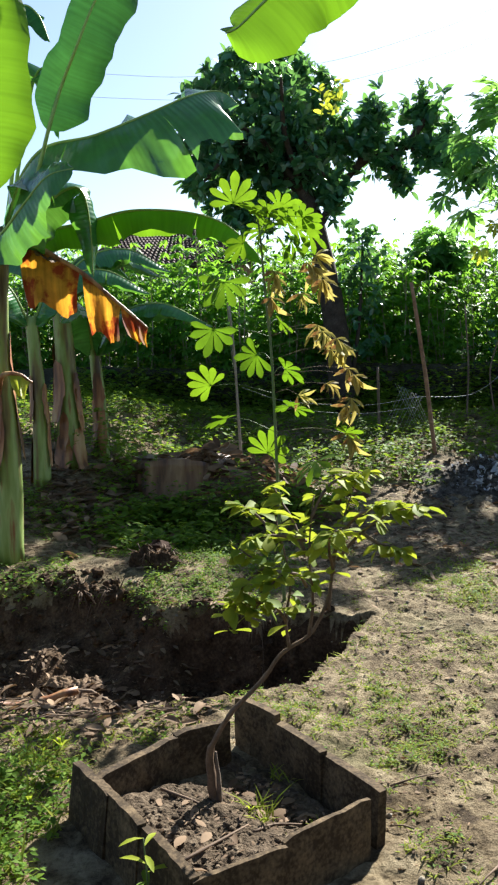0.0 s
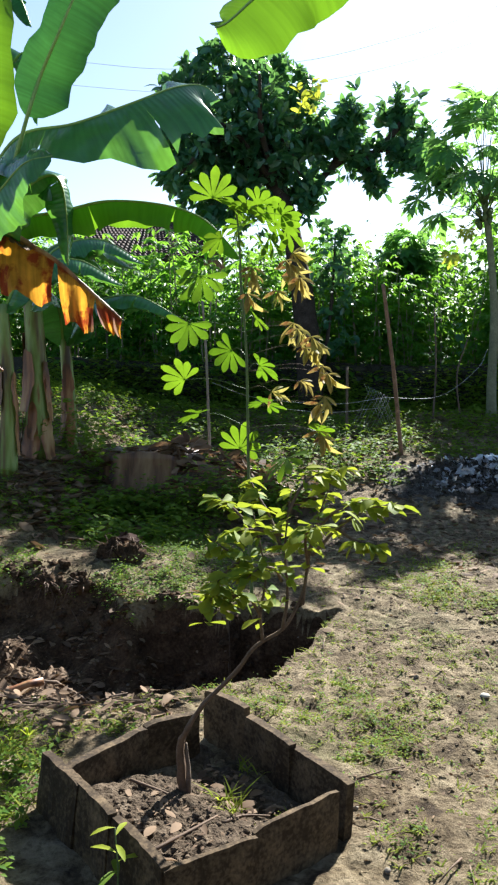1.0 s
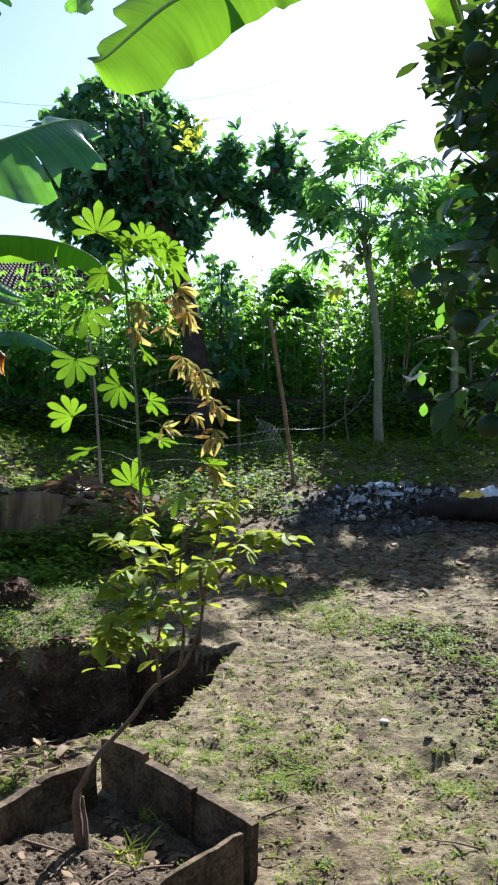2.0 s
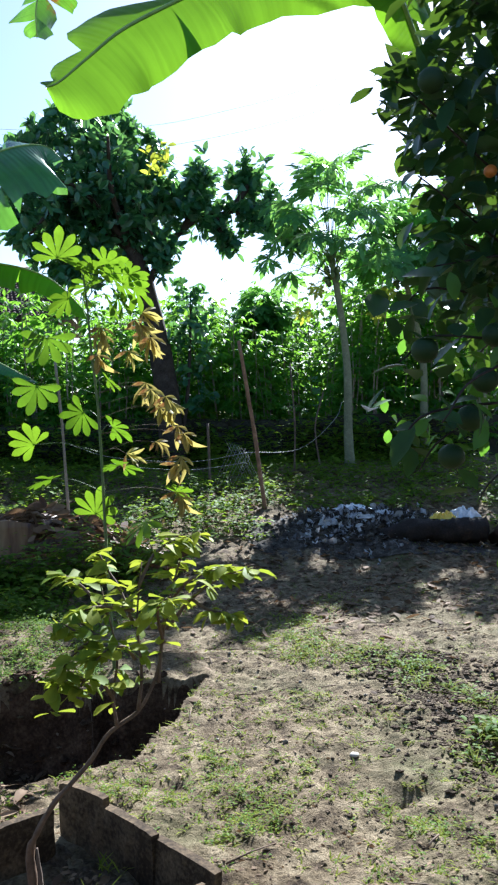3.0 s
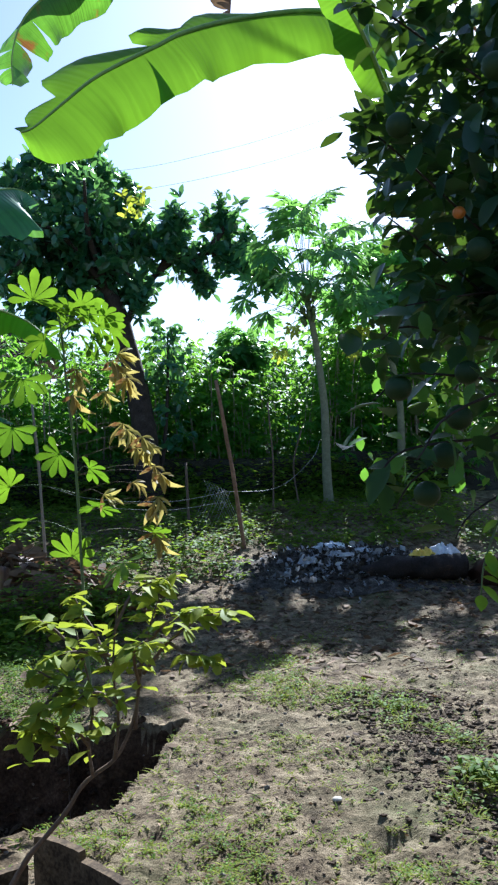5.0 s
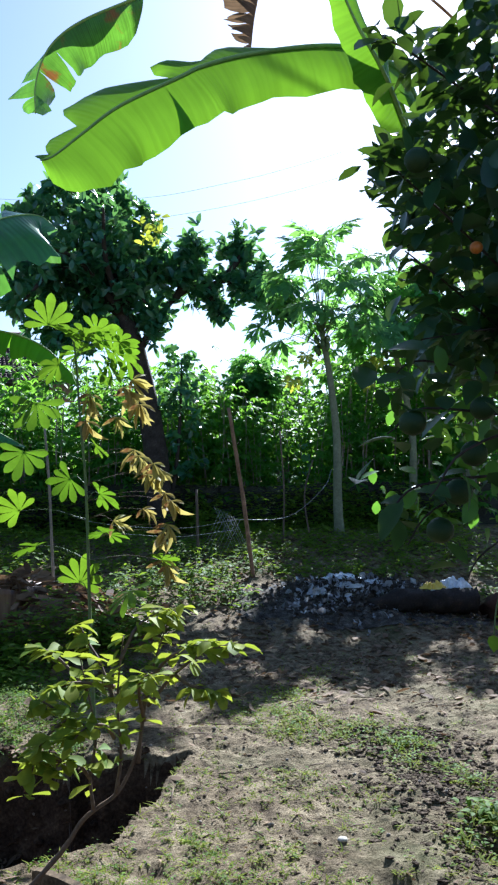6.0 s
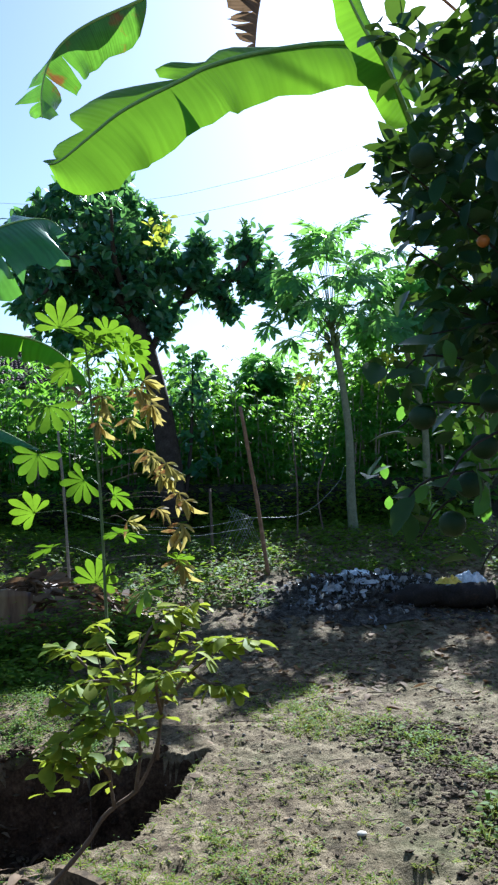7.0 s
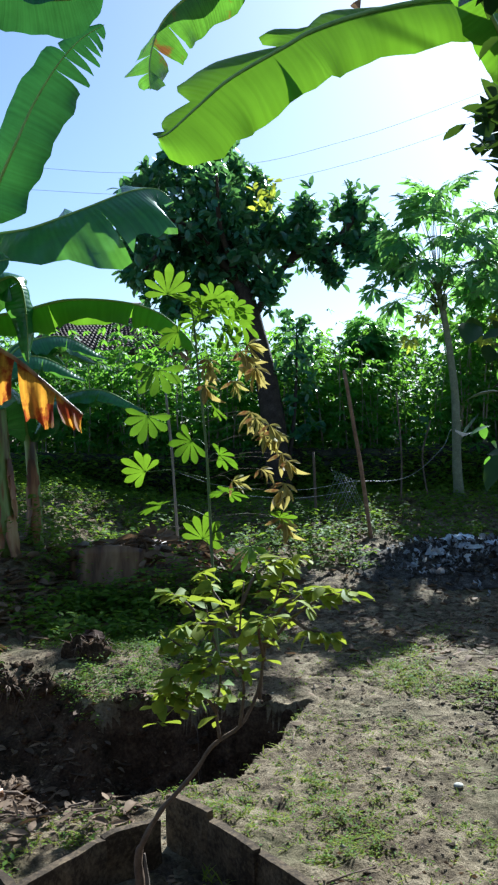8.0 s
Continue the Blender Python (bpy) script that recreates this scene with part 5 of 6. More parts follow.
# ---- house behind ----
def build_house():
    base = thing("house", (-2.95, 18.2, 0.78), "small house with a dark clay tile roof behind the hedge", "house")
    m = Mesh()
    x0, x1, y0, y1 = 0.0, 2.3, -1.6, 1.0
    for x, y in ((x0, y0), (x1, y0), (x1, y1), (x0, y1)):
        m.v += [(x, y, -0.4), (x, y, 2.75)]
    m.f += [(0, 2, 3, 1), (2, 4, 5, 3), (4, 6, 7, 5), (6, 0, 1, 7)]
    part("wall", m, PLASTER, base, "grey plastered wall", smooth=False)
    # hipped roof of lapped tile courses
    ex0, ex1, ey0, ey1, ez, rz = x0 - 0.5, x1 + 0.5, y0 - 0.5, y1 + 0.5, 2.75, 3.95
    ridge_y = (ey0 + ey1) / 2
    rx0, rx1 = ex0 + 1.1, ex1 - 1.1
    courses = 20
    r = Mesh()
    r.v = [(ex0, ey0, ez), (ex1, ey0, ez), (ex1, ey1, ez), (ex0, ey1, ez), (rx0, ridge_y, rz), (rx1, ridge_y, rz)]
    r.f = [(0, 1, 5, 4), (2, 3, 4, 5), (1, 2, 5), (3, 0, 4), (3, 2, 1, 0)]
    roof = part("roof", r, ROOF_TILE, base, "dark weathered clay tile roof", smooth=False)
    for flip in (0, 1):
        for c in range(courses):
            r = Mesh()
            f0, f1 = c / courses, (c + 1.12) / courses
            f1 = min(f1, 1)
            ya, yb = (ey0, ridge_y) if not flip else (ey1, ridge_y)
            n = 120
            start = len(r.v)
            for f, lift in ((f0, 0.06), (f1, 0.03)):
                z = ez + (rz - ez) * f + lift
                y = ya + (yb - ya) * f
                a, b = ex0 + (rx0 - ex0) * f, ex1 + (rx1 - ex1) * f
                for i in range(n + 1):
                    r.v.append((a + (b - a) * i / n, y, z + 0.018 * math.sin(i * 1.6)))
            for i in range(n):
                p = start + i
                r.f.append((p, p + 1, p + n + 2, p + n + 1))
            part("tile_course", r, ROOF_TILE, roof, smooth=False)
    cap = Mesh()
    tube(cap, [Vector((rx0, ridge_y, rz + 0.02)), Vector((rx1, ridge_y, rz + 0.02))], (0.09, 0.09), 8)
    tube(cap, [Vector((ex0, ey0, ez + 0.04)), Vector((rx0, ridge_y, rz + 0.04))], (0.08, 0.08), 8)
    tube(cap, [Vector((ex1, ey0, ez + 0.04)), Vector((rx1, ridge_y, rz + 0.04))], (0.08, 0.08), 8)
    part("ridge_tile", cap, ROOF_TILE, roof)


# ---- fence, stakes and cables ----
def build_fence():
    rng = random.Random(71)
    p0 = Vector((2.07, 9.75, ground_z(2.07, 9.75) - 0.1))
    m = Mesh()
    tube(m, spline([Vector((0, 0, 0)), Vector((-0.12, 0, 1.0)), Vector((-0.29, 0, 2.12))], 12), (0.028, 0.022), 8, rng, 0.14)
    solid("fence_post", m, POST, p0, "leaning reddish-brown wooden fence post", "post")
    net = thing("wire_netting", (1.75, 9.8, 0.45), "sagging torn diamond wire netting beside the post", "fence")
    m = Mesh()
    for k in range(9):
        for sg in (-1, 1):
            a = Vector((0.0 + k * 0.04 - 0.15 + 0.0, 0, 0.85 - 0.02 * k))
            b = a + Vector((sg * 0.26, 0.03, -0.55))
            if -0.35 < b.x < 0.35:
                tube(m, [a, a.lerp(b, 0.5) + rand_dir(rng) * 0.01, b], (0.0011, 0.0011), 4)
    tagged(part("netting", m, WIRE, net), kind="stuff")
    lines = Mesh()
    for pts in ([(1.85, 9.75, 1.14), (2.53, 9.9, 1.16), (3.01, 10.0, 1.5), (3.4, 10.9, 1.75)], [(1.85, 9.75, 1.14), (1.2, 9.8, 1.05), (0.3, 9.8, 1.12), (-0.2, 9.3, 1.3)], [(1.83, 9.75, 1.02), (1.2, 9.85, 0.95), (0.5, 9.8, 1.0)]):
        tube(lines, spline(pts, 18), (0.0022, 0.0022), 5)
    solid("fence_wire", lines, WIRE, (0, 0, 0), "slack galvanised wires strung between posts and trees", "wire")
    for pts, r, mat in (([(-0.29, 8.5, 2.15), (-0.24, 8.5, 1.5), (-0.19, 8.5, 0.75)], 0.015, PALE_BARK), ([(2.75, 11.2, 2.3), (2.8, 11.2, 1.5), (2.78, 11.2, 0.6)], 0.014, BARK), ([(3.25, 11.3, 1.9), (3.12, 11.3, 1.4), (3.2, 11.3, 0.7)], 0.013, BARK), ([(1.5, 10.6, 1.5), (1.52, 10.6, 0.5)], 0.02, BARK)):
        foot = Vector(pts[-1])
        foot.z = ground_z(foot.x, foot.y) - 0.05
        m = Mesh()
        tube(m, [Vector(p) - foot for p in spline(list(pts[:-1]) + [tuple(foot)], 10)], (r * 0.8, r), 7, rng, 0.1)
        solid("stake", m, mat, foot, "thin grey wooden stake in the ground", "stake", "garden stakes")
    for pts in ([(-9, 21, 9.3), (-4.3, 22, 9.25), (-1.6, 22, 9.1), (1.6, 22, 9.35), (3.9, 22, 9.9), (6.1, 22, 10.6), (12, 22, 12.8)], [(-9, 21, 8.7), (-1.6, 22, 8.5), (1.6, 22, 8.75), (6.1, 22, 9.9), (12, 22, 12.2)]):
        m = Mesh()
        tube(m, spline(pts, 40), (0.0045, 0.0045), 5)
        solid("overhead_cable", m, CABLE, (0, 0, 0), "thin dark overhead cable across the sky", "cable", "overhead cables")


# ---- rubbish, logs and heaps ----
def crumpled(mesh, c, size, rng):
    """A torn, folded piece of film: sharp creases over an uneven outline."""
    start = len(mesh.v)
    n, k0 = 22, rng.uniform(0, 50)
    for i in range(n + 1):
        for j in range(n + 1):
            x, y = (i / n - 0.5), (j / n - 0.5)
            d = max(abs(x), abs(y)) * 2
            fold = 0.1 + 1.5 * abs(float(value_noise(x + k0, y + k0, 5.0))) + 0.8 * abs(float(value_noise(x + k0, y, 11.0)))
            around = math.atan2(y, x)
            lobe = 1 + 0.7 * float(value_noise(2 * math.cos(around) + k0, 2 * math.sin(around) + k0, 1.1)) + 0.25 * float(value_noise(4 * math.cos(around) + k0, 4 * math.sin(around), 2.0))
            k1 = d * 0.5 / (math.hypot(x, y) + 1e-6) * lobe
            mesh.v.append((c[0] + x * k1 * size[0], c[1] + y * k1 * size[1], c[2] + size[2] * max(0.0, 1 - d ** 3) * fold + 0.004))
    for i in range(n):
        for j in range(n):
            q = start + i * (n + 1) + j
            mesh.f.append((q, q + n + 1, q + n + 2, q + 1))


def build_rubbish():
    rng = random.Random(81)
    lg = Vector((3.65, 8.35, ground_z(3.65, 8.35)))
    m = Mesh()
    line = spline([Vector((-0.6, 0.1, 0.09)), Vector((-0.2, 0.02, 0.12)), Vector((0.2, -0.06, 0.12)), Vector((0.5, -0.1, 0.11))], 26)
    tube(m, line, [0.05 + 0.06 * min(1, i / 6) + 0.035 * float(value_noise(i * 0.31, 2.0, 1.0)) + 0.02 * float(value_noise(i * 0.9, 5.0, 1.0)) for i in range(27)], 18, rng, 0.2)
    solid("fallen_log", m, CHAR, lg, "charred fallen log lying beside the rubbish heap", "log")
    m = Mesh()
    lump(m, (0.0, 0, 0.1), (0.45, 0.28, 0.2), rng, 10, 16, 0.16)
    solid("clay_lump", m, CLAY, (4.62, 8.15, ground_z(4.62, 8.15)), "reddish-brown rounded clay block behind the log", "block")
    for name, c, size, mat, label in (("plastic_bag", (4.02, 8.5), (0.4, 0.32, 0.13), WHITE_BAG, "crumpled white plastic bag on the rubbish heap"), ("plastic_bag", (3.77, 8.46), (0.26, 0.22, 0.09), YELLOW_BAG, "small yellow plastic bag beside the white one"),
                                      ("plastic_sheet", (2.95, 8.85), (0.34, 0.28, 0.07), GREY_BAG, "grey torn plastic sheet on the heap"), ("plastic_sheet", (3.25, 8.95), (0.26, 0.2, 0.06), WHITE_BAG, "torn white plastic scrap on the heap"), ("plastic_sheet", (2.55, 8.75), (0.24, 0.2, 0.09), GREY_BAG, "crumpled grey plastic scrap"), ("plastic_sheet", (2.95, 9.25), (0.46, 0.26, 0.07), WHITE_BAG, "flat pale plastic scrap on the ground")):
        m = Mesh()
        crumpled(m, (0, 0, 0), size, rng)
        z = ground_z(*c) + (0.2 if name == "plastic_bag" else 0.05)
        solid(name, m, mat, (*c, z), label, "plastic rubbish")
    bed = Mesh()
    n = 44
    for i in range(n + 1):
        for j in range(n + 1):
            u, w = i / n * 2 - 1, j / n * 2 - 1
            x, y = 3.0 + 1.35 * u, 8.8 + 0.75 * w - 0.15 * u
            d = math.hypot(u, w) * (1 + 0.5 * float(value_noise(x, y, 3.0)))
            lift = 0.07 * (1 - d) + 0.05 * float(value_noise(x, y, 9.0)) * max(0.0, 1.2 - d) + 0.03 * float(value_noise(x, y, 21.0))
            bed.v.append((x, y, ground_z(x, y) + max(lift, -0.04)))
    for i in range(n):
        for j in range(n):
            q = i * (n + 1) + j
            bed.f.append((q, q + n + 1, q + n + 2, q + 1))
    solid("ash_bed", bed, ASH, (0, 0, 0), "low bed of grey ash under the rubbish", "ash")
    scraps, heap = Mesh(), Mesh()
    for k in range(1500):
        x, y = rng.gauss(3.0, 0.5), rng.gauss(8.85, 0.27)
        z = ground_z(x, y) + 0.05 * math.exp(-((x - 3) / 0.8) ** 2 - ((y - 8.8) / 0.5) ** 2)
        pale = rng.random() < 0.18
        if pale or rng.random() < 0.5:
            l = rng.uniform(0.02, 0.1)
            for _ in range(3):
                blade(scraps if pale else heap, Vector((x, y, z + 0.015)) + rand_dir(rng) * 0.02, rand_dir(rng, 0.3), rand_dir(rng, 0.6), l * rng.uniform(0.5, 1), l * rng.uniform(0.3, 0.8), SMALL, rng.uniform(-0.6, 0.8), rng.uniform(-0.5, 0.7))
        else:
            r = rng.uniform(0.015, 0.05)
            lump(heap, (x, y, z), (r, r * rng.uniform(0.5, 1.2), r * 0.6), rng, 4, 6, 0.4)
    for _ in range(70):
        x, y = (rng.gauss(2.5, 0.2), rng.gauss(8.6, 0.13)) if rng.random() < 0.6 else (rng.gauss(3.1, 0.3), rng.gauss(8.95, 0.15))
        l = rng.uniform(0.03, 0.1)
        for _ in range(2):
            blade(scraps, Vector((x, y, ground_z(x, y) + 0.06)) + rand_dir(rng) * 0.03, rand_dir(rng, 0.4), rand_dir(rng, 0.5), l, l * rng.uniform(0.4, 1.1), OVAL, rng.uniform(-0.9, 1.0), rng.uniform(-0.6, 0.9))
    solid("rubbish_scraps", scraps, PALE_BAG, (0, 0, 0), "pale scraps of plastic strewn over the heap", "rubbish", kind="stuff", smooth=False)
    solid("ash_heap", heap, ASH, (0, 0, 0), "dark burnt litter of the rubbish heap", "rubbish", kind="stuff", smooth=False)
    # heap of cut dry banana leaves on the mound
    mound = thing("dry_leaf_heap", (-0.3, 8.0, ground_z(-0.3, 8.0)), "heap of cut dry brown banana leaves and stems on a mound", "leaf heap")
    o = mound.location.copy()
    for k in range(9):
        a = rng.uniform(-0.35, 0.35) + (math.pi if rng.random() < 0.5 else 0)
        c = Vector((0.0 + rng.uniform(-0.4, 0.45), 7.9 + rng.uniform(-0.25, 0.3), 0))
        pts = []
        for s in (-0.5, -0.17, 0.17, 0.5):
            x, y = c.x + math.cos(a) * s * 0.9, c.y + math.sin(a) * s * 0.9
            pts.append((x, y, ground_z(x, y) + 0.04 + 0.01 * k))
        banana_leaf(mound, o, pts, 0.15, (0, -0.3, 1), rng.uniform(0.2, 0.9), rng.uniform(0.4, 1.2), (0.4, 0.7, -0.5), 100 + k, BANANA_SPENT, ragged=0.4)
    st = Vector((-0.8, 8.1, ground_z(-0.8, 8.1) - 0.12))
    m = Mesh()
    sides, rows = 40, 6
    for j in range(rows + 1):
        for i in range(sides):
            a = 2 * math.pi * i / sides
            f = j / rows
            r = 1 + 0.1 * math.sin(5 * a + 1) + 0.05 * math.sin(11 * a) + rng.uniform(-0.03, 0.03) + 0.12 * (1 - f) ** 2
            m.v.append((0.46 * r * math.cos(a), 0.34 * r * math.sin(a), f * (0.36 + 0.03 * math.sin(3 * a)) + rng.uniform(-0.01, 0.01)))
    for j in range(rows):
        for i in range(sides):
            p, q = j * sides + i, j * sides + (i + 1) % sides
            m.f.append((p, q, q + sides, p + sides))
    m.v.append((0, 0, 0.37))
    for i in range(sides):
        m.f.append((rows * sides + i, rows * sides + (i + 1) % sides, len(m.v) - 1))
    solid("tree_stump", m, STUMP, st, "low wide pale tan old stump under dry leaves", "stump")
    curls = Mesh()
    for k in range(260):
        x, y = rng.gauss(-0.35, 0.5), rng.gauss(8.05, 0.16)
        onto = 0.26 if math.hypot((x + 0.8) / 0.46, (y - 8.1) / 0.34) < 1 else 0.1 + 0.08 * rng.random()
        a, l = rng.uniform(0, 6.28), rng.uniform(0.08, 0.24)
        blade(curls, Vector((x, y, ground_z(x, y) + onto)), Vector((math.cos(a), math.sin(a) * 0.6, rng.uniform(-0.4, 0.3))), rand_dir(rng, 0.8), l, l * rng.uniform(0.15, 0.45), OVAL, rng.uniform(-0.8, 0.9), rng.uniform(-0.3, 0.9))
    curls.v = [tuple(Vector(p) - o) for p in curls.v]
    tagged(part("dry_leaf", curls, LITTER, mound, "curled brown dry leaves"), kind="stuff")
    # broken brown block at the edge of the yard
    m = Mesh()
    lump(m, (0, 0, 0.03), (0.1, 0.07, 0.06), rng, 6, 8, 0.35)
    solid("brick_rubble", m, CLAY, (2.36, 3.9, ground_z(2.36, 3.9)), "broken reddish-brown brick rubble on the earth", "rubble", smooth=False)
    # lumps of dug roots on the rim of the pit
    for x, y, sx, sz in ((-0.68, 5.78, 0.1, 0.09), (-0.82, 5.82, 0.08, 0.1), (-0.95, 5.42, 0.06, 0.06), (-1.2, 5.45, 0.06, 0.05)):
        m = Mesh()
        lump(m, (0, 0, sz * 0.25), (sx, sx * 0.7, sz), rng, 9, 15, 0.4)
        roots = Mesh()
        for _ in range(26):
            d = rand_dir(rng, -0.2)
            p = Vector((d.x * sx * 0.8, d.y * sx * 0.6, sz * 0.5 + d.z * sz * 0.8))
            tube(roots, [p, p + d * 0.05 + rand_dir(rng) * 0.02, p + d * 0.09 + Vector((0, 0, -0.05)) + rand_dir(rng) * 0.03], (0.005, 0.002), 4)
        clump = thing("dug_root_clump", (x, y, ground_z(x, y)), "dark earthy dug-up root clump on the pit rim", "root clump", "dug root clumps")
        part("clump", m, DUG_SHADED, clump)
        tagged(part("root", roots, TWIG, clump), kind="stuff")
    # block of earth on the bank and broken clods below it
    m = Mesh()
    lump(m, (0, 0, 0.05), (0.1, 0.08, 0.075), rng, 7, 9, 0.22)
    solid("earth_block", m, CLAY, (-0.74, 6.0, ground_z(-0.74, 6.0)), "reddish-brown block of earth on the bank", "block", smooth=False)
    bank = Mesh()
    for _ in range(520):
        x = rng.uniform(-1.9, 0.45)
        y = float(np.interp(x, PIT_FAR_X, PIT_FAR)) - abs(rng.gauss(0.05, 0.28)) + 0.08
        r = 0.008 + 0.035 * rng.random() ** 3
        lump(bank, (x, y, ground_z(x, y) + r * 0.15), (r, r * rng.uniform(0.7, 1.2), r * 0.8), rng, 4, 6, 0.35)
    solid("bank_clods", bank, DUG_SHADED, (0, 0, 0), "dark broken clods on the dug bank", "earth", kind="stuff", smooth=False)
    # stems and slabs lying in the pit
    for pts, r, mat, label in (([(-1.75, 4.1, 0.03), (-1.35, 4.25, 0.05), (-0.98, 4.4, 0.07)], 0.028, DRY_SHEATH, "pale dry banana stalk lying in the pit"), ([(-1.5, 4.0, 0.02), (-1.2, 4.1, 0.03), (-0.95, 4.28, 0.04)], 0.018, PALE_BARK, "thin dry stalk in the pit"), ([(-1.15, 4.5, 0.03), (-0.9, 4.58, 0.03), (-0.68, 4.55, 0.03)], 0.012, TWIG, "brown stick in the pit"), ([(-1.7, 4.5, 0.03), (-1.3, 4.55, 0.03), (-1.0, 4.5, 0.03)], 0.02, TWIG, "dry stalk among the litter")):
        line = spline(pts, 10)
        o2 = Vector((line[5].x, line[5].y, ground_z(line[5].x, line[5].y)))
        m = Mesh()
        tube(m, [Vector((p.x, p.y, ground_z(p.x, p.y) + p.z)) - o2 for p in line], (r, r * 0.8), 8, rng, 0.08)
        solid("dry_stalk", m, mat, o2, label, "stalk", "dry stalks")
    for x, y, s in ((-1.0, 4.75, 0.13), (-0.72, 4.5, 0.12), (-1.2, 4.8, 0.11), (-0.62, 4.75, 0.09)):
        m = Mesh()
        crumpled(m, (0, 0, 0.0), (s * 1.3, s, 0.05), rng)
        solid("fallen_leaf", m, LITTER, (x, y, ground_z(x, y) + 0.012), "large pale dry leaf lying in the pit", "leaf", "fallen leaves")


# ---- small growth and litter on the ground ----
def build_ground_cover():
    rng = random.Random(91)
    grass, weeds, litter, pebbles, twigs = Mesh(), Mesh(), Mesh(), Mesh(), Mesh()

    def tuft(x, y, n, h, spread):
        z = ground_z(x, y) - 0.005
        for _ in range(n):
            a = rng.uniform(0, 6.28)
            d = Vector((math.cos(a) * spread, math.sin(a) * spread, 1))
            l = h * rng.uniform(0.5, 1.2)
            blade(grass, Vector((x + rng.uniform(-.015, .015), y + rng.uniform(-.015, .015), z)), d, Vector((-d.x, -d.y, 0.2)), l, 0.005 + 0.03 * l, SLIM, 0.2, 0.35)

    def weed(x, y, n, size, h):
        z = ground_z(x, y)
        for _ in range(n):
            a = rng.uniform(0, 6.28)
            r = rng.uniform(0, size * 1.3)
            p = Vector((x + r * math.cos(a), y + r * math.sin(a), z + rng.uniform(0.1, 1.0) * h))
            l = size * rng.uniform(0.5, 1.1)
            blade(weeds, p, Vector((math.cos(a), math.sin(a), rng.uniform(-0.2, 0.5))), Vector((0, 0, 1)) + rand_dir(rng) * 0.4, l, l * 0.55, OVAL if size > 0.05 else SMALL, 0.2, 0.3)

    def in_box(x, y):
        return -0.62 < x < 0.45 and 2.05 < y < 3.2

    k = 0
    while k < 8500:
        x, y = rng.uniform(-2.4, 4.6), 1.6 + 8.5 * rng.random() ** 1.2
        green = float(value_noise(x, y, 1.6)) + 0.6 * float(value_noise(x, y, 5.0))
        k += 1
        if in_box(x, y) or float(pit_depth(x, y)) > 0.12 or green < 0.11:
            continue
        tuft(x, y, rng.randint(3, 7), rng.uniform(0.014, 0.045), 1.5)
        if rng.random() < 0.5:
            weed(x, y, rng.randint(2, 6), rng.uniform(0.01, 0.022), 0.02)
    for cx, cy, r, n, h in ((1.45, 5.6, 0.32, 110, 0.08), (1.0, 5.5, 0.3, 60, 0.05), (1.3, 3.0, 0.35, 80, 0.05), (0.75, 4.4, 0.3, 70, 0.045), (2.0, 4.9, 0.12, 40, 0.1), (1.0, 2.7, 0.3, 70, 0.045), (1.45, 4.2, 0.25, 50, 0.05), (1.15, 4.1, 0.3, 60, 0.05), (-0.1, 3.62, 0.45, 50, 0.06), (0.35, 4.0, 0.25, 30, 0.09), (-0.85, 2.9, 0.3, 90, 0.09), (-0.95, 2.4, 0.3, 90, 0.1), (1.9, 4.6, 0.2, 40, 0.09), (1.75, 3.5, 0.12, 16, 0.1), (1.6, 3.2, 0.2, 12, 0.06), (-0.45, 3.35, 0.25, 60, 0.06), (-0.95, 3.25, 0.25, 70, 0.07), (0.05, 3.5, 0.2, 30, 0.05), (-0.7, 3.1, 0.2, 50, 0.06), (0.8, 3.6, 0.3, 50, 0.05), (1.93, 3.72, 0.09, 40, 0.15), (2.05, 4.4, 0.06, 14, 0.09), (1.85, 3.2, 0.1, 16, 0.08), (2.0, 5.2, 0.2, 25, 0.07), (0.9, 3.2, 0.25, 40, 0.05)):
        for _ in range(n):
            x, y = rng.gauss(cx, r * 0.6), rng.gauss(cy, r * 0.6)
            if not in_box(x, y):
                tuft(x, y, rng.randint(3, 7), h * rng.uniform(0.4, 1.0), 1.2)
                if rng.random() < 0.6:
                    weed(x, y, 4, h * 0.35, h * 0.6)
    # tufts that stand out on the trodden earth
    for cx, cy, r, n, h in ((1.73, 5.11, 0.2, 70, 0.1), (1.35, 5.2, 0.15, 40, 0.07), (1.11, 4.43, 0.12, 34, 0.06), (0.61, 3.49, 0.16, 50, 0.05), (0.64, 3.19, 0.14, 46, 0.05), (1.3, 3.06, 0.1, 30, 0.06), (2.08, 4.19, 0.07, 26, 0.09), (1.95, 6.58, 0.2, 40, 0.07), (1.16, 3.28, 0.1, 24, 0.05), (0.36, 3.45, 0.16, 60, 0.05), (0.62, 3.75, 0.14, 50, 0.06), (0.71, 3.28, 0.12, 40, 0.055), (0.5, 3.09, 0.1, 30, 0.05), (1.55, 6.08, 0.16, 40, 0.09), (1.37, 5.32, 0.14, 36, 0.08), (0.33, 3.05, 0.05, 16, 0.06), (0.55, 2.57, 0.1, 30, 0.05), (0.13, 3.63, 0.14, 44, 0.06), (0.9, 2.4, 0.14, 40, 0.05), (1.5, 2.75, 0.12, 30, 0.05)):
        for _ in range(n):
            x, y = rng.gauss(cx, r * 0.7), rng.gauss(cy, r * 0.7)
            if not in_box(x, y) and float(pit_depth(x, y)) < 0.05:
                tuft(x, y, rng.randint(3, 6), h * rng.uniform(0.4, 1.0), 1.3)
                weed(x, y, rng.randint(2, 5), h * rng.uniform(0.2, 0.4), h * 0.5)
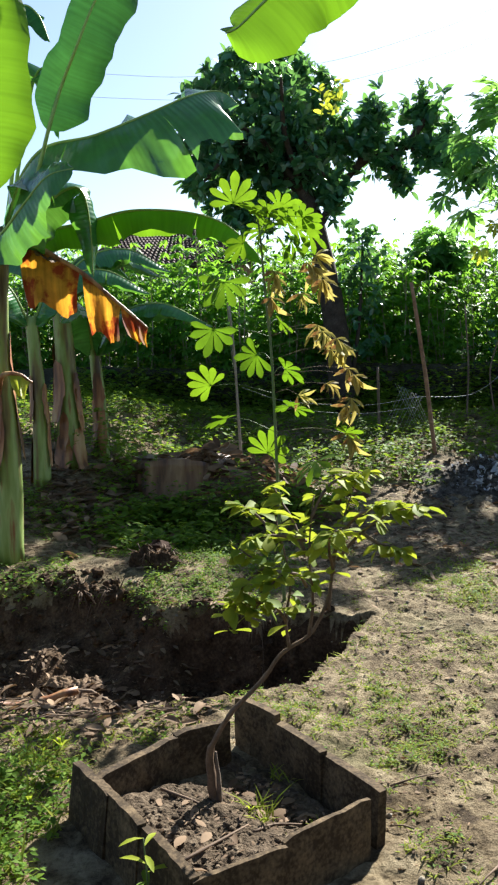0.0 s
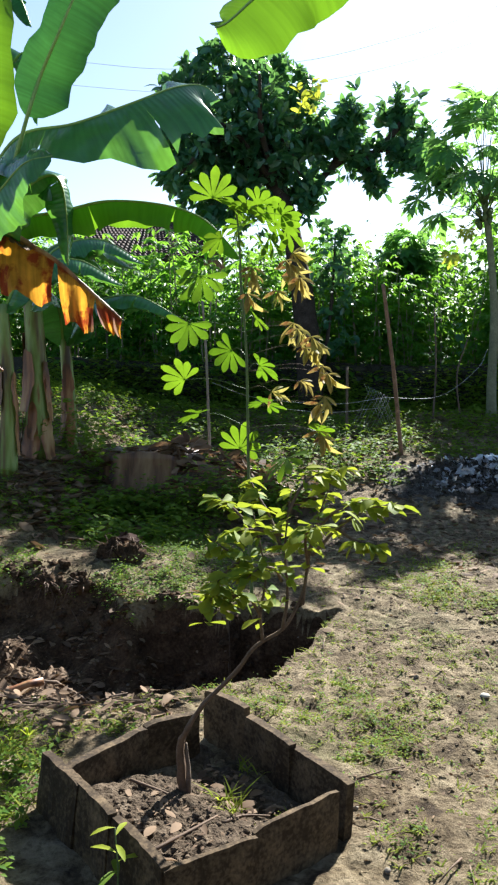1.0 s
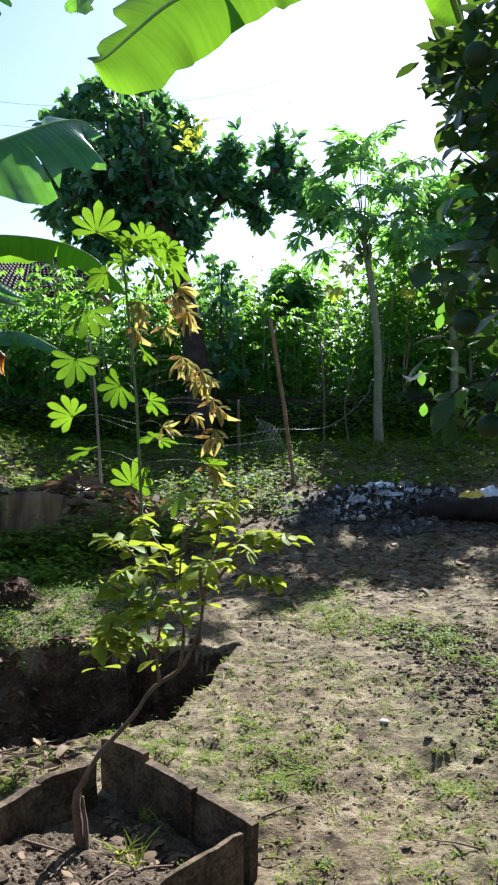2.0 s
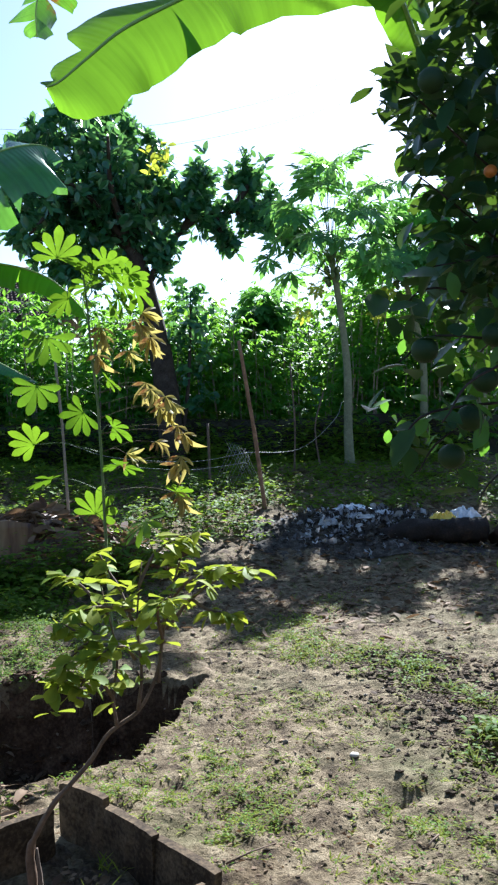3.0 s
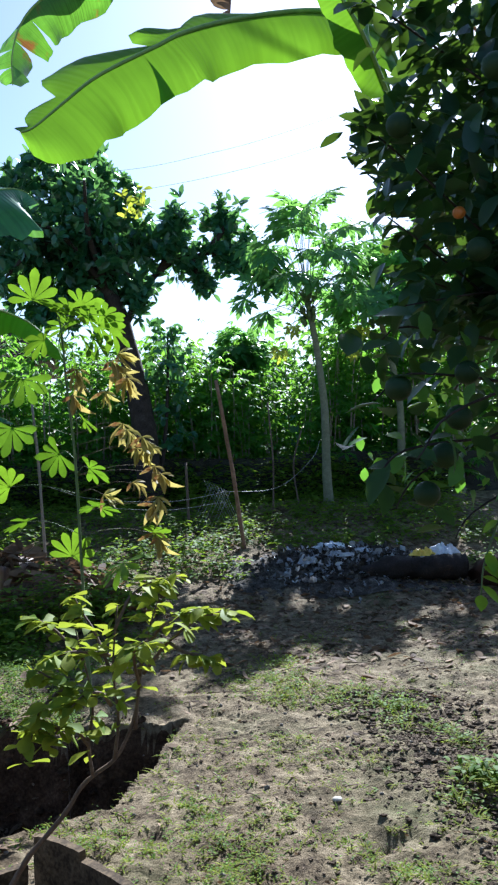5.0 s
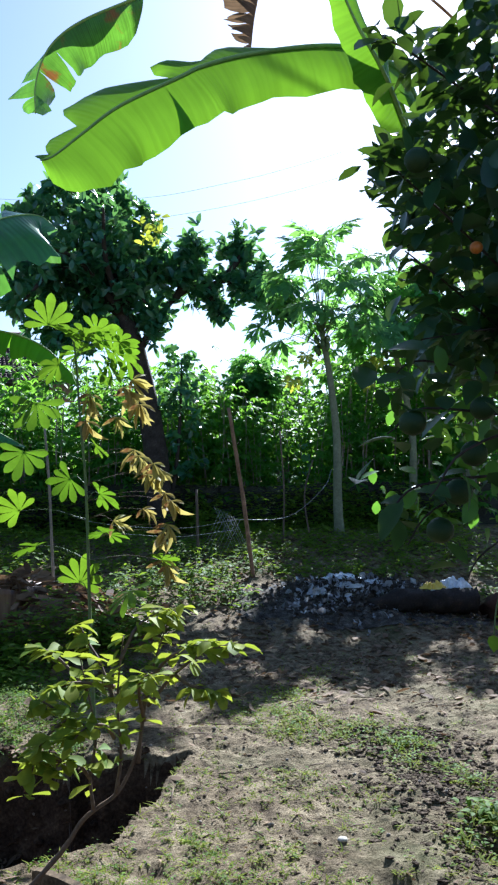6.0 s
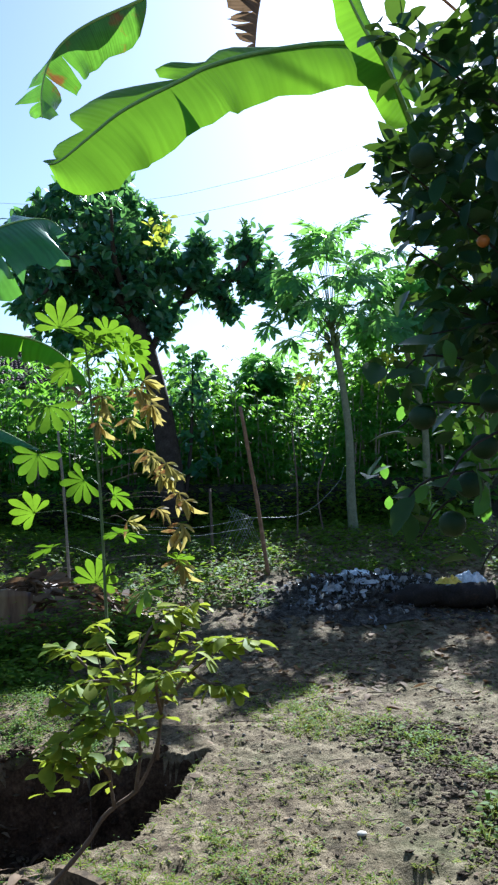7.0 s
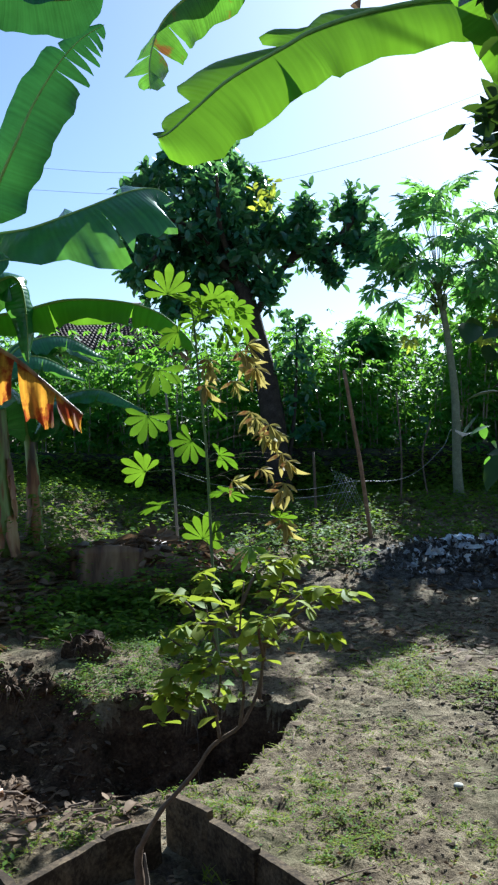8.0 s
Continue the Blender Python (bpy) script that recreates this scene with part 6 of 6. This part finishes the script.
    # creeping mat over the sunny bank behind the pit
    for _ in range(5200):
        x, y = rng.uniform(-1.9, 0.75), rng.uniform(5.0, 7.3)
        if float(pit_depth(x, y)) > 0.1 or float(value_noise(x, y, 2.1)) + 0.6 * float(value_noise(x, y, 7.0)) < -0.06 - 0.1 * (x > -0.9) or (x > 0.35 and y < 6.0):
            continue
        weed(x, y, rng.randint(3, 7), rng.uniform(0.015, 0.035), rng.uniform(0.01, 0.05))
    # weeds in the planter
    for x, y, n, h in ((0.02, 2.68, 16, 0.11), (0.05, 2.62, 12, 0.09), (0.12, 2.45, 14, 0.06), (-0.27, 2.75, 8, 0.04), (-0.3, 2.45, 10, 0.05), (-0.12, 2.25, 8, 0.04), (0.15, 2.42, 10, 0.05), (-0.38, 2.62, 12, 0.05), (0.1, 2.9, 14, 0.06), (-0.02, 2.4, 10, 0.05), (0.2, 2.6, 10, 0.05)):
        for _ in range(n):
            px, py = rng.gauss(x, 0.02), rng.gauss(y, 0.02)
            a = rng.uniform(0, 6.28)
            d = Vector((math.cos(a) * 0.7, math.sin(a) * 0.7, 1))
            blade(grass, Vector((px, py, 0.04)), d, Vector((-d.x, -d.y, 0.2)), h * rng.uniform(0.6, 1.2), 0.007, SLIM, 0.2, 0.4)
    for _ in range(460):
        x, y = rng.gauss(-0.88, 0.22), rng.uniform(1.7, 3.0)
        if not in_box(x, y):
            weed(x, y, rng.randint(5, 9), rng.uniform(0.018, 0.04), rng.uniform(0.03, 0.12))
    for _ in range(36):
        x, y = rng.gauss(-0.85, 0.2), rng.uniform(1.9, 3.3)
        if not in_box(x, y):
            tuft(x, y, rng.randint(4, 8), rng.uniform(0.06, 0.16), 0.7)
    # low leafy growth on the bank and under the trees
    for _ in range(3600):
        x, y = rng.uniform(-3.2, 5.6), rng.uniform(8.7, 12.65)
        if 1.9 < x < 4.3 and y < 9.5:
            continue
        lush = float(value_noise(x, y, 1.5)) + 0.5 * float(value_noise(x, y, 4.0))
        if lush < (-0.45 if x < 0.6 or y > 9.8 else -0.15):
            continue
        weed(x, y, rng.randint(5, 10), rng.uniform(0.04, 0.1), rng.uniform(0.06, 0.16) + 0.55 * max(0.0, lush))
    for _ in range(2000):
        x, y = rng.uniform(-2.6, 1.0), rng.uniform(5.0, 7.8)
        if float(value_noise(x, y, 1.7)) + 0.5 * float(value_noise(x, y, 5.0)) < 0.02 or float(pit_depth(x, y)) > 0.16 or (x > 0.1 and y < 6.4):
            continue
        low = 0.55 if x > -1.2 and y < 6.8 else 1.0
        weed(x, y, rng.randint(4, 8), rng.uniform(0.03, 0.06) * low, rng.uniform(0.05, 0.18) * low)
        tuft(x, y, 4, 0.07 * low, 0.9)
    for cx, cy, n, h in ((-0.6, 7.3, 46, 0.3), (-0.95, 7.35, 24, 0.2), (-0.15, 7.4, 60, 0.42), (0.25, 7.5, 50, 0.35), (-0.95, 7.4, 30, 0.25), (-1.3, 7.9, 30, 0.5), (-1.55, 8.3, 30, 0.55), (-0.5, 6.95, 26, 0.22), (0.6, 7.7, 34, 0.3), (-0.7, 6.55, 18, 0.2), (-1.0, 6.45, 14, 0.16), (-0.4, 6.75, 16, 0.2), (-1.35, 6.7, 14, 0.2), (-1.2, 7.2, 18, 0.25)):
        for _ in range(n):
            weed(rng.gauss(cx, 0.16), rng.gauss(cy, 0.12), rng.randint(7, 13), rng.uniform(0.05, 0.1), h * rng.uniform(0.5, 1.2))
    # dry litter on the bank beside the bananas
    for _ in range(700):
        x, y = rng.gauss(-1.55, 0.35), rng.gauss(7.2, 0.45)
        a, l = rng.uniform(0, 6.28), rng.uniform(0.05, 0.2)
        blade(litter, Vector((x, y, ground_z(x, y) + 0.02)), Vector((math.cos(a), math.sin(a), rng.uniform(-0.1, 0.3))), Vector((0, 0, 1)) + rand_dir(rng) * 0.6, l, l * rng.uniform(0.15, 0.45), OVAL, rng.uniform(-0.5, 0.7), rng.uniform(-0.2, 0.5))
    # chips of dry leaf trodden into the earth
    for _ in range(16000):
        x, y = rng.uniform(-1.6, 4.4), 2.0 + 6.5 * rng.random() ** 1.3
        if in_box(x, y) or float(value_noise(x, y, 2.7)) + 0.5 * float(value_noise(x, y, 8.0)) < -0.02:
            continue
        a, l = rng.uniform(0, 6.28), rng.uniform(0.007, 0.026)
        blade(litter, Vector((x, y, ground_z(x, y) + 0.003)), Vector((math.cos(a), math.sin(a), rng.uniform(-0.1, 0.3))), rand_dir(rng, 1.0), l, l * rng.uniform(0.25, 0.6), SMALL, rng.uniform(-0.5, 0.5), 0.2)
    for _ in range(1300):
        x, y = rng.uniform(-0.2, 4.8), rng.uniform(6.0, 8.3)
        a, l = rng.uniform(0, 6.28), rng.uniform(0.025, 0.07)
        blade(litter, Vector((x, y, ground_z(x, y) + 0.006)), Vector((math.cos(a), math.sin(a), rng.uniform(-0.1, 0.4))), rand_dir(rng, 1.0), l, l * rng.uniform(0.3, 0.6), OVAL, rng.uniform(-0.5, 0.5), rng.uniform(-0.2, 0.5))
    # dark crumbs of soil and rotten leaf
    crumbs = Mesh()
    for k in range(12500):
        churned = k > 9000
        x, y = (rng.gauss(1.95, 0.22), rng.uniform(2.6, 5.2)) if churned else (rng.uniform(-1.4, 3.6), 2.0 + 5.5 * rng.random() ** 1.5)
        if not churned and (in_box(x, y) or float(value_noise(x + 9.0, y, 2.2)) + 0.6 * float(value_noise(x, y + 4.0, 7.0)) < 0.02):
            continue
        r = (0.005 + 0.016 * rng.random() ** 2) if churned else (0.003 + 0.008 * rng.random() ** 2)
        lump(crumbs, (x, y, ground_z(x, y) + r * 0.1), (r * rng.uniform(0.8, 1.8), r * rng.uniform(0.8, 1.6), r * 0.6), rng, 3, 5, 0.4)
    solid("soil_crumbs", crumbs, SOIL, (0, 0, 0), "dark crumbs of soil strewn over the trodden earth", "earth", kind="stuff", smooth=False)
    # clods of trodden earth
    clods = Mesh()
    for _ in range(6000):
        x, y = rng.uniform(-2.0, 4.2), 2.0 + 6 * rng.random() ** 1.2
        if in_box(x, y) or float(value_noise(x, y, 1.9)) < 0.02:
            continue
        r = 0.004 + 0.016 * rng.random() ** 2.5
        lump(clods, (x, y, ground_z(x, y) - r * 0.12), (r, r * rng.uniform(0.5, 1.3), r * 0.35), rng, 4, 7, 0.35)
    solid("earth_clods", clods, EARTH, (0, 0, 0), "crumbly brown clods of trodden earth", "earth", kind="stuff", smooth=False)
    for _ in range(420):
        x, y = rng.uniform(-3.0, 6.0), rng.uniform(12.1, 12.65)
        weed(x, y, rng.randint(8, 16), rng.uniform(0.07, 0.13), rng.uniform(0.2, 0.6) + 0.9 * max(0.0, float(value_noise(x, 3.0, 2.2))))
    for _ in range(260):
        x = rng.uniform(-3.0, 6.0)
        weed(x, rng.uniform(12.5, 12.62), rng.randint(6, 12), rng.uniform(0.08, 0.15), rng.uniform(0.5, 0.95))
    for _ in range(2800):
        x, y = rng.uniform(-2.2, -0.2), rng.uniform(3.3, 5.2)
        if in_box(x, y):
            continue
        a, l = rng.uniform(0, 6.28), 0.02 + 0.09 * rng.random() ** 2
        blade(litter, Vector((x, y, ground_z(x, y) + 0.02)), Vector((math.cos(a), math.sin(a), rng.uniform(-0.05, 0.3))), Vector((0, 0, 1)) + rand_dir(rng) * 0.6, l, l * rng.uniform(0.12, 0.45), OVAL, rng.uniform(-0.4, 0.7), rng.uniform(-0.2, 0.5))
    # roots and fibres in the dug faces of the pit
    for _ in range(8):
        x = rng.uniform(-0.9, 0.6)
        y = float(np.interp(x, PIT_FAR_X, PIT_FAR)) + rng.uniform(-0.3, 0.08)
        p = Vector((x, y, ground_z(x, y) + 0.01))
        q = Vector((x + rng.uniform(-0.1, 0.1), y - rng.uniform(0.03, 0.16), 0))
        q.z = ground_z(q.x, q.y) + rng.uniform(0.0, 0.04)
        tube(twigs, [p, p.lerp(q, 0.5) + rand_dir(rng) * 0.02, q], (rng.uniform(0.0015, 0.004), 0.001), 4)
    for _ in range(200):
        x, y = rng.uniform(-1.9, -0.4), rng.uniform(3.4, 4.5)
        a, l = rng.gauss(0.1, 0.5), rng.uniform(0.06, 0.22)
        p, q = Vector((x, y, ground_z(x, y) + 0.015)), Vector((x + l * math.cos(a), y + l * math.sin(a), 0))
        q.z = ground_z(q.x, q.y) + 0.02
        tube(twigs, [p, p.lerp(q, 0.5) + Vector((0, 0, 0.01)), q], (rng.uniform(0.003, 0.008), 0.002), 4)
    # dead leaves, stones and sticks
    for _ in range(7000):
        x, y = rng.uniform(-2.6, 4.8), 1.8 + 9.5 * rng.random()
        if in_box(x, y):
            continue
        if y < 6 and float(pit_depth(x, y)) < 0.05 and rng.random() < 0.62:
            continue
        l = rng.uniform(0.02, 0.07) * (1.7 if y > 5.5 else 0.9 if y > 4.2 else 0.55)
        a = rng.uniform(0, 6.28)
        blade(litter, Vector((x, y, ground_z(x, y) + 0.008)), Vector((math.cos(a), math.sin(a), rng.uniform(-0.1, 0.25))), Vector((0, 0, 1)) + rand_dir(rng) * 0.5, l, l * rng.uniform(0.3, 0.6), OVAL, rng.uniform(-0.5, 0.6), rng.uniform(-0.2, 0.5))
    for _ in range(320):
        x, y = rng.uniform(-0.9, 4.4), rng.uniform(2.0, 8.5)
        if in_box(x, y):
            continue
        r = rng.uniform(0.004, 0.014)
        lump(pebbles, (x, y, ground_z(x, y) + r * 0.2), (r, r * rng.uniform(0.7, 1.2), r * 0.7), rng, 3, 6, 0.2)
    m = Mesh()
    lump(m, (0, 0, 0.004), (0.023, 0.022, 0.011), rng, 7, 11, 0.08)
    solid("stone", m, PALE_STONE, (1.22, 3.72, ground_z(1.22, 3.72)), "small pale round stone lying on the bare earth", "stone")
    for _ in range(160):
        x, y = rng.uniform(-2.0, 4.0), rng.uniform(2.0, 9.5)
        if in_box(x, y):
            continue
        a, l = rng.uniform(0, 6.28), rng.uniform(0.05, 0.22)
        p = Vector((x, y, ground_z(x, y) + 0.008))
        q = Vector((x + l * math.cos(a), y + l * math.sin(a), 0))
        q.z = ground_z(q.x, q.y) + 0.012
        tube(twigs, [p, p.lerp(q, 0.5) + Vector((0, 0, 0.006)), q], (0.004, 0.002), 5)
    for name, m, mat, label in (("grass", grass, GRASS, "sparse tufts of short yellow-green grass"), ("weeds", weeds, WEED, "low broad-leaved weeds on the earth and bank"), ("leaf_litter", litter, LITTER, "scattered dry brown fallen leaves"), ("pebbles", pebbles, PEBBLE, "small grey stones strewn over the earth"), ("twigs", twigs, TWIG, "thin dry twigs lying on the earth")):
        solid(name, m, mat, (0, 0, 0), label, name.replace("_", " "), kind="stuff")


def build_sprout():
    """The weed that stands by the planter's near corner."""
    o = Vector((-0.275, 2.2, ground_z(-0.275, 2.2)))
    base = thing("weed_sprout", o, "single upright weed with narrow green leaves beside the planter", "weed")
    line = spline([Vector((0, 0, -0.02)), Vector((0.01, 0, 0.12)), Vector((0.0, 0.01, 0.26))], 12)
    m = Mesh()
    tube(m, line, (0.004, 0.002), 6)
    part("stem", m, GREEN_STEM, base)
    lm = leaf_mesh("leaf", 0.1, 0.026, LANCE, SHRUB, 0.3, 0.4)
    for i in range(3, 13):
        a = i * 2.4
        place_leaf("leaf", lm, base, line[i], (math.cos(a), math.sin(a), 0.35), (0, 0, 1), 1.15 - 0.04 * i)


def build_tarpaulin():
    base = thing("tarpaulin", (3.8, 15.2, ground_z(3.8, 15.2)), "pale blue tarpaulin hung on two stakes behind the hedge", "tarpaulin")
    m = Mesh()
    n = 16
    for i in range(n + 1):
        for j in range(5):
            x = -0.5 + i / n
            m.v.append((x, 0.05 * math.sin(i * 1.1) + 0.02 * j, 0.85 + 0.2 * j - 0.05 * math.sin(math.pi * i / n)))
    for i in range(n):
        for j in range(4):
            q = i * 5 + j
            m.f.append((q, q + 5, q + 6, q + 1))
    part("sheet", m, BLUE_SHEET, base)
    for x in (-0.5, 0.5):
        st = Mesh()
        tube(st, [Vector((x, 0.05, -0.05)), Vector((x, 0.05, 0.9)), Vector((x, 0.05, 1.75))], (0.03, 0.025), 6)
        part("stake", st, BARK, base)


build_planter()
build_shrub()
build_cassava()
build_bananas()
build_citrus()
build_jackfruit()
build_papaya((3.7, 11.6), 3.02, -0.2, 1, 1.2, "papaya tree with a pale bare trunk and a wide crown")
build_papaya((5.25, 12.5), 3.1, -0.35, 2, 1.1, "papaya tree half hidden behind the citrus")
# The third papaya is added to cast shade over the right of the yard.
build_papaya((6.1, 12.2), 2.9, -0.1, 3, 1.15, "added papaya tree behind the citrus that shades the yard")
build_papaya((2.95, 14.25), 2.5, 0.05, 4, 0.5, "young papaya tree rising just above the hedge")
build_hedge()
build_house()
build_tarpaulin()
build_fence()
build_rubbish()
build_ground_cover()
build_sprout()
build_sky_blocker()
build_wall()
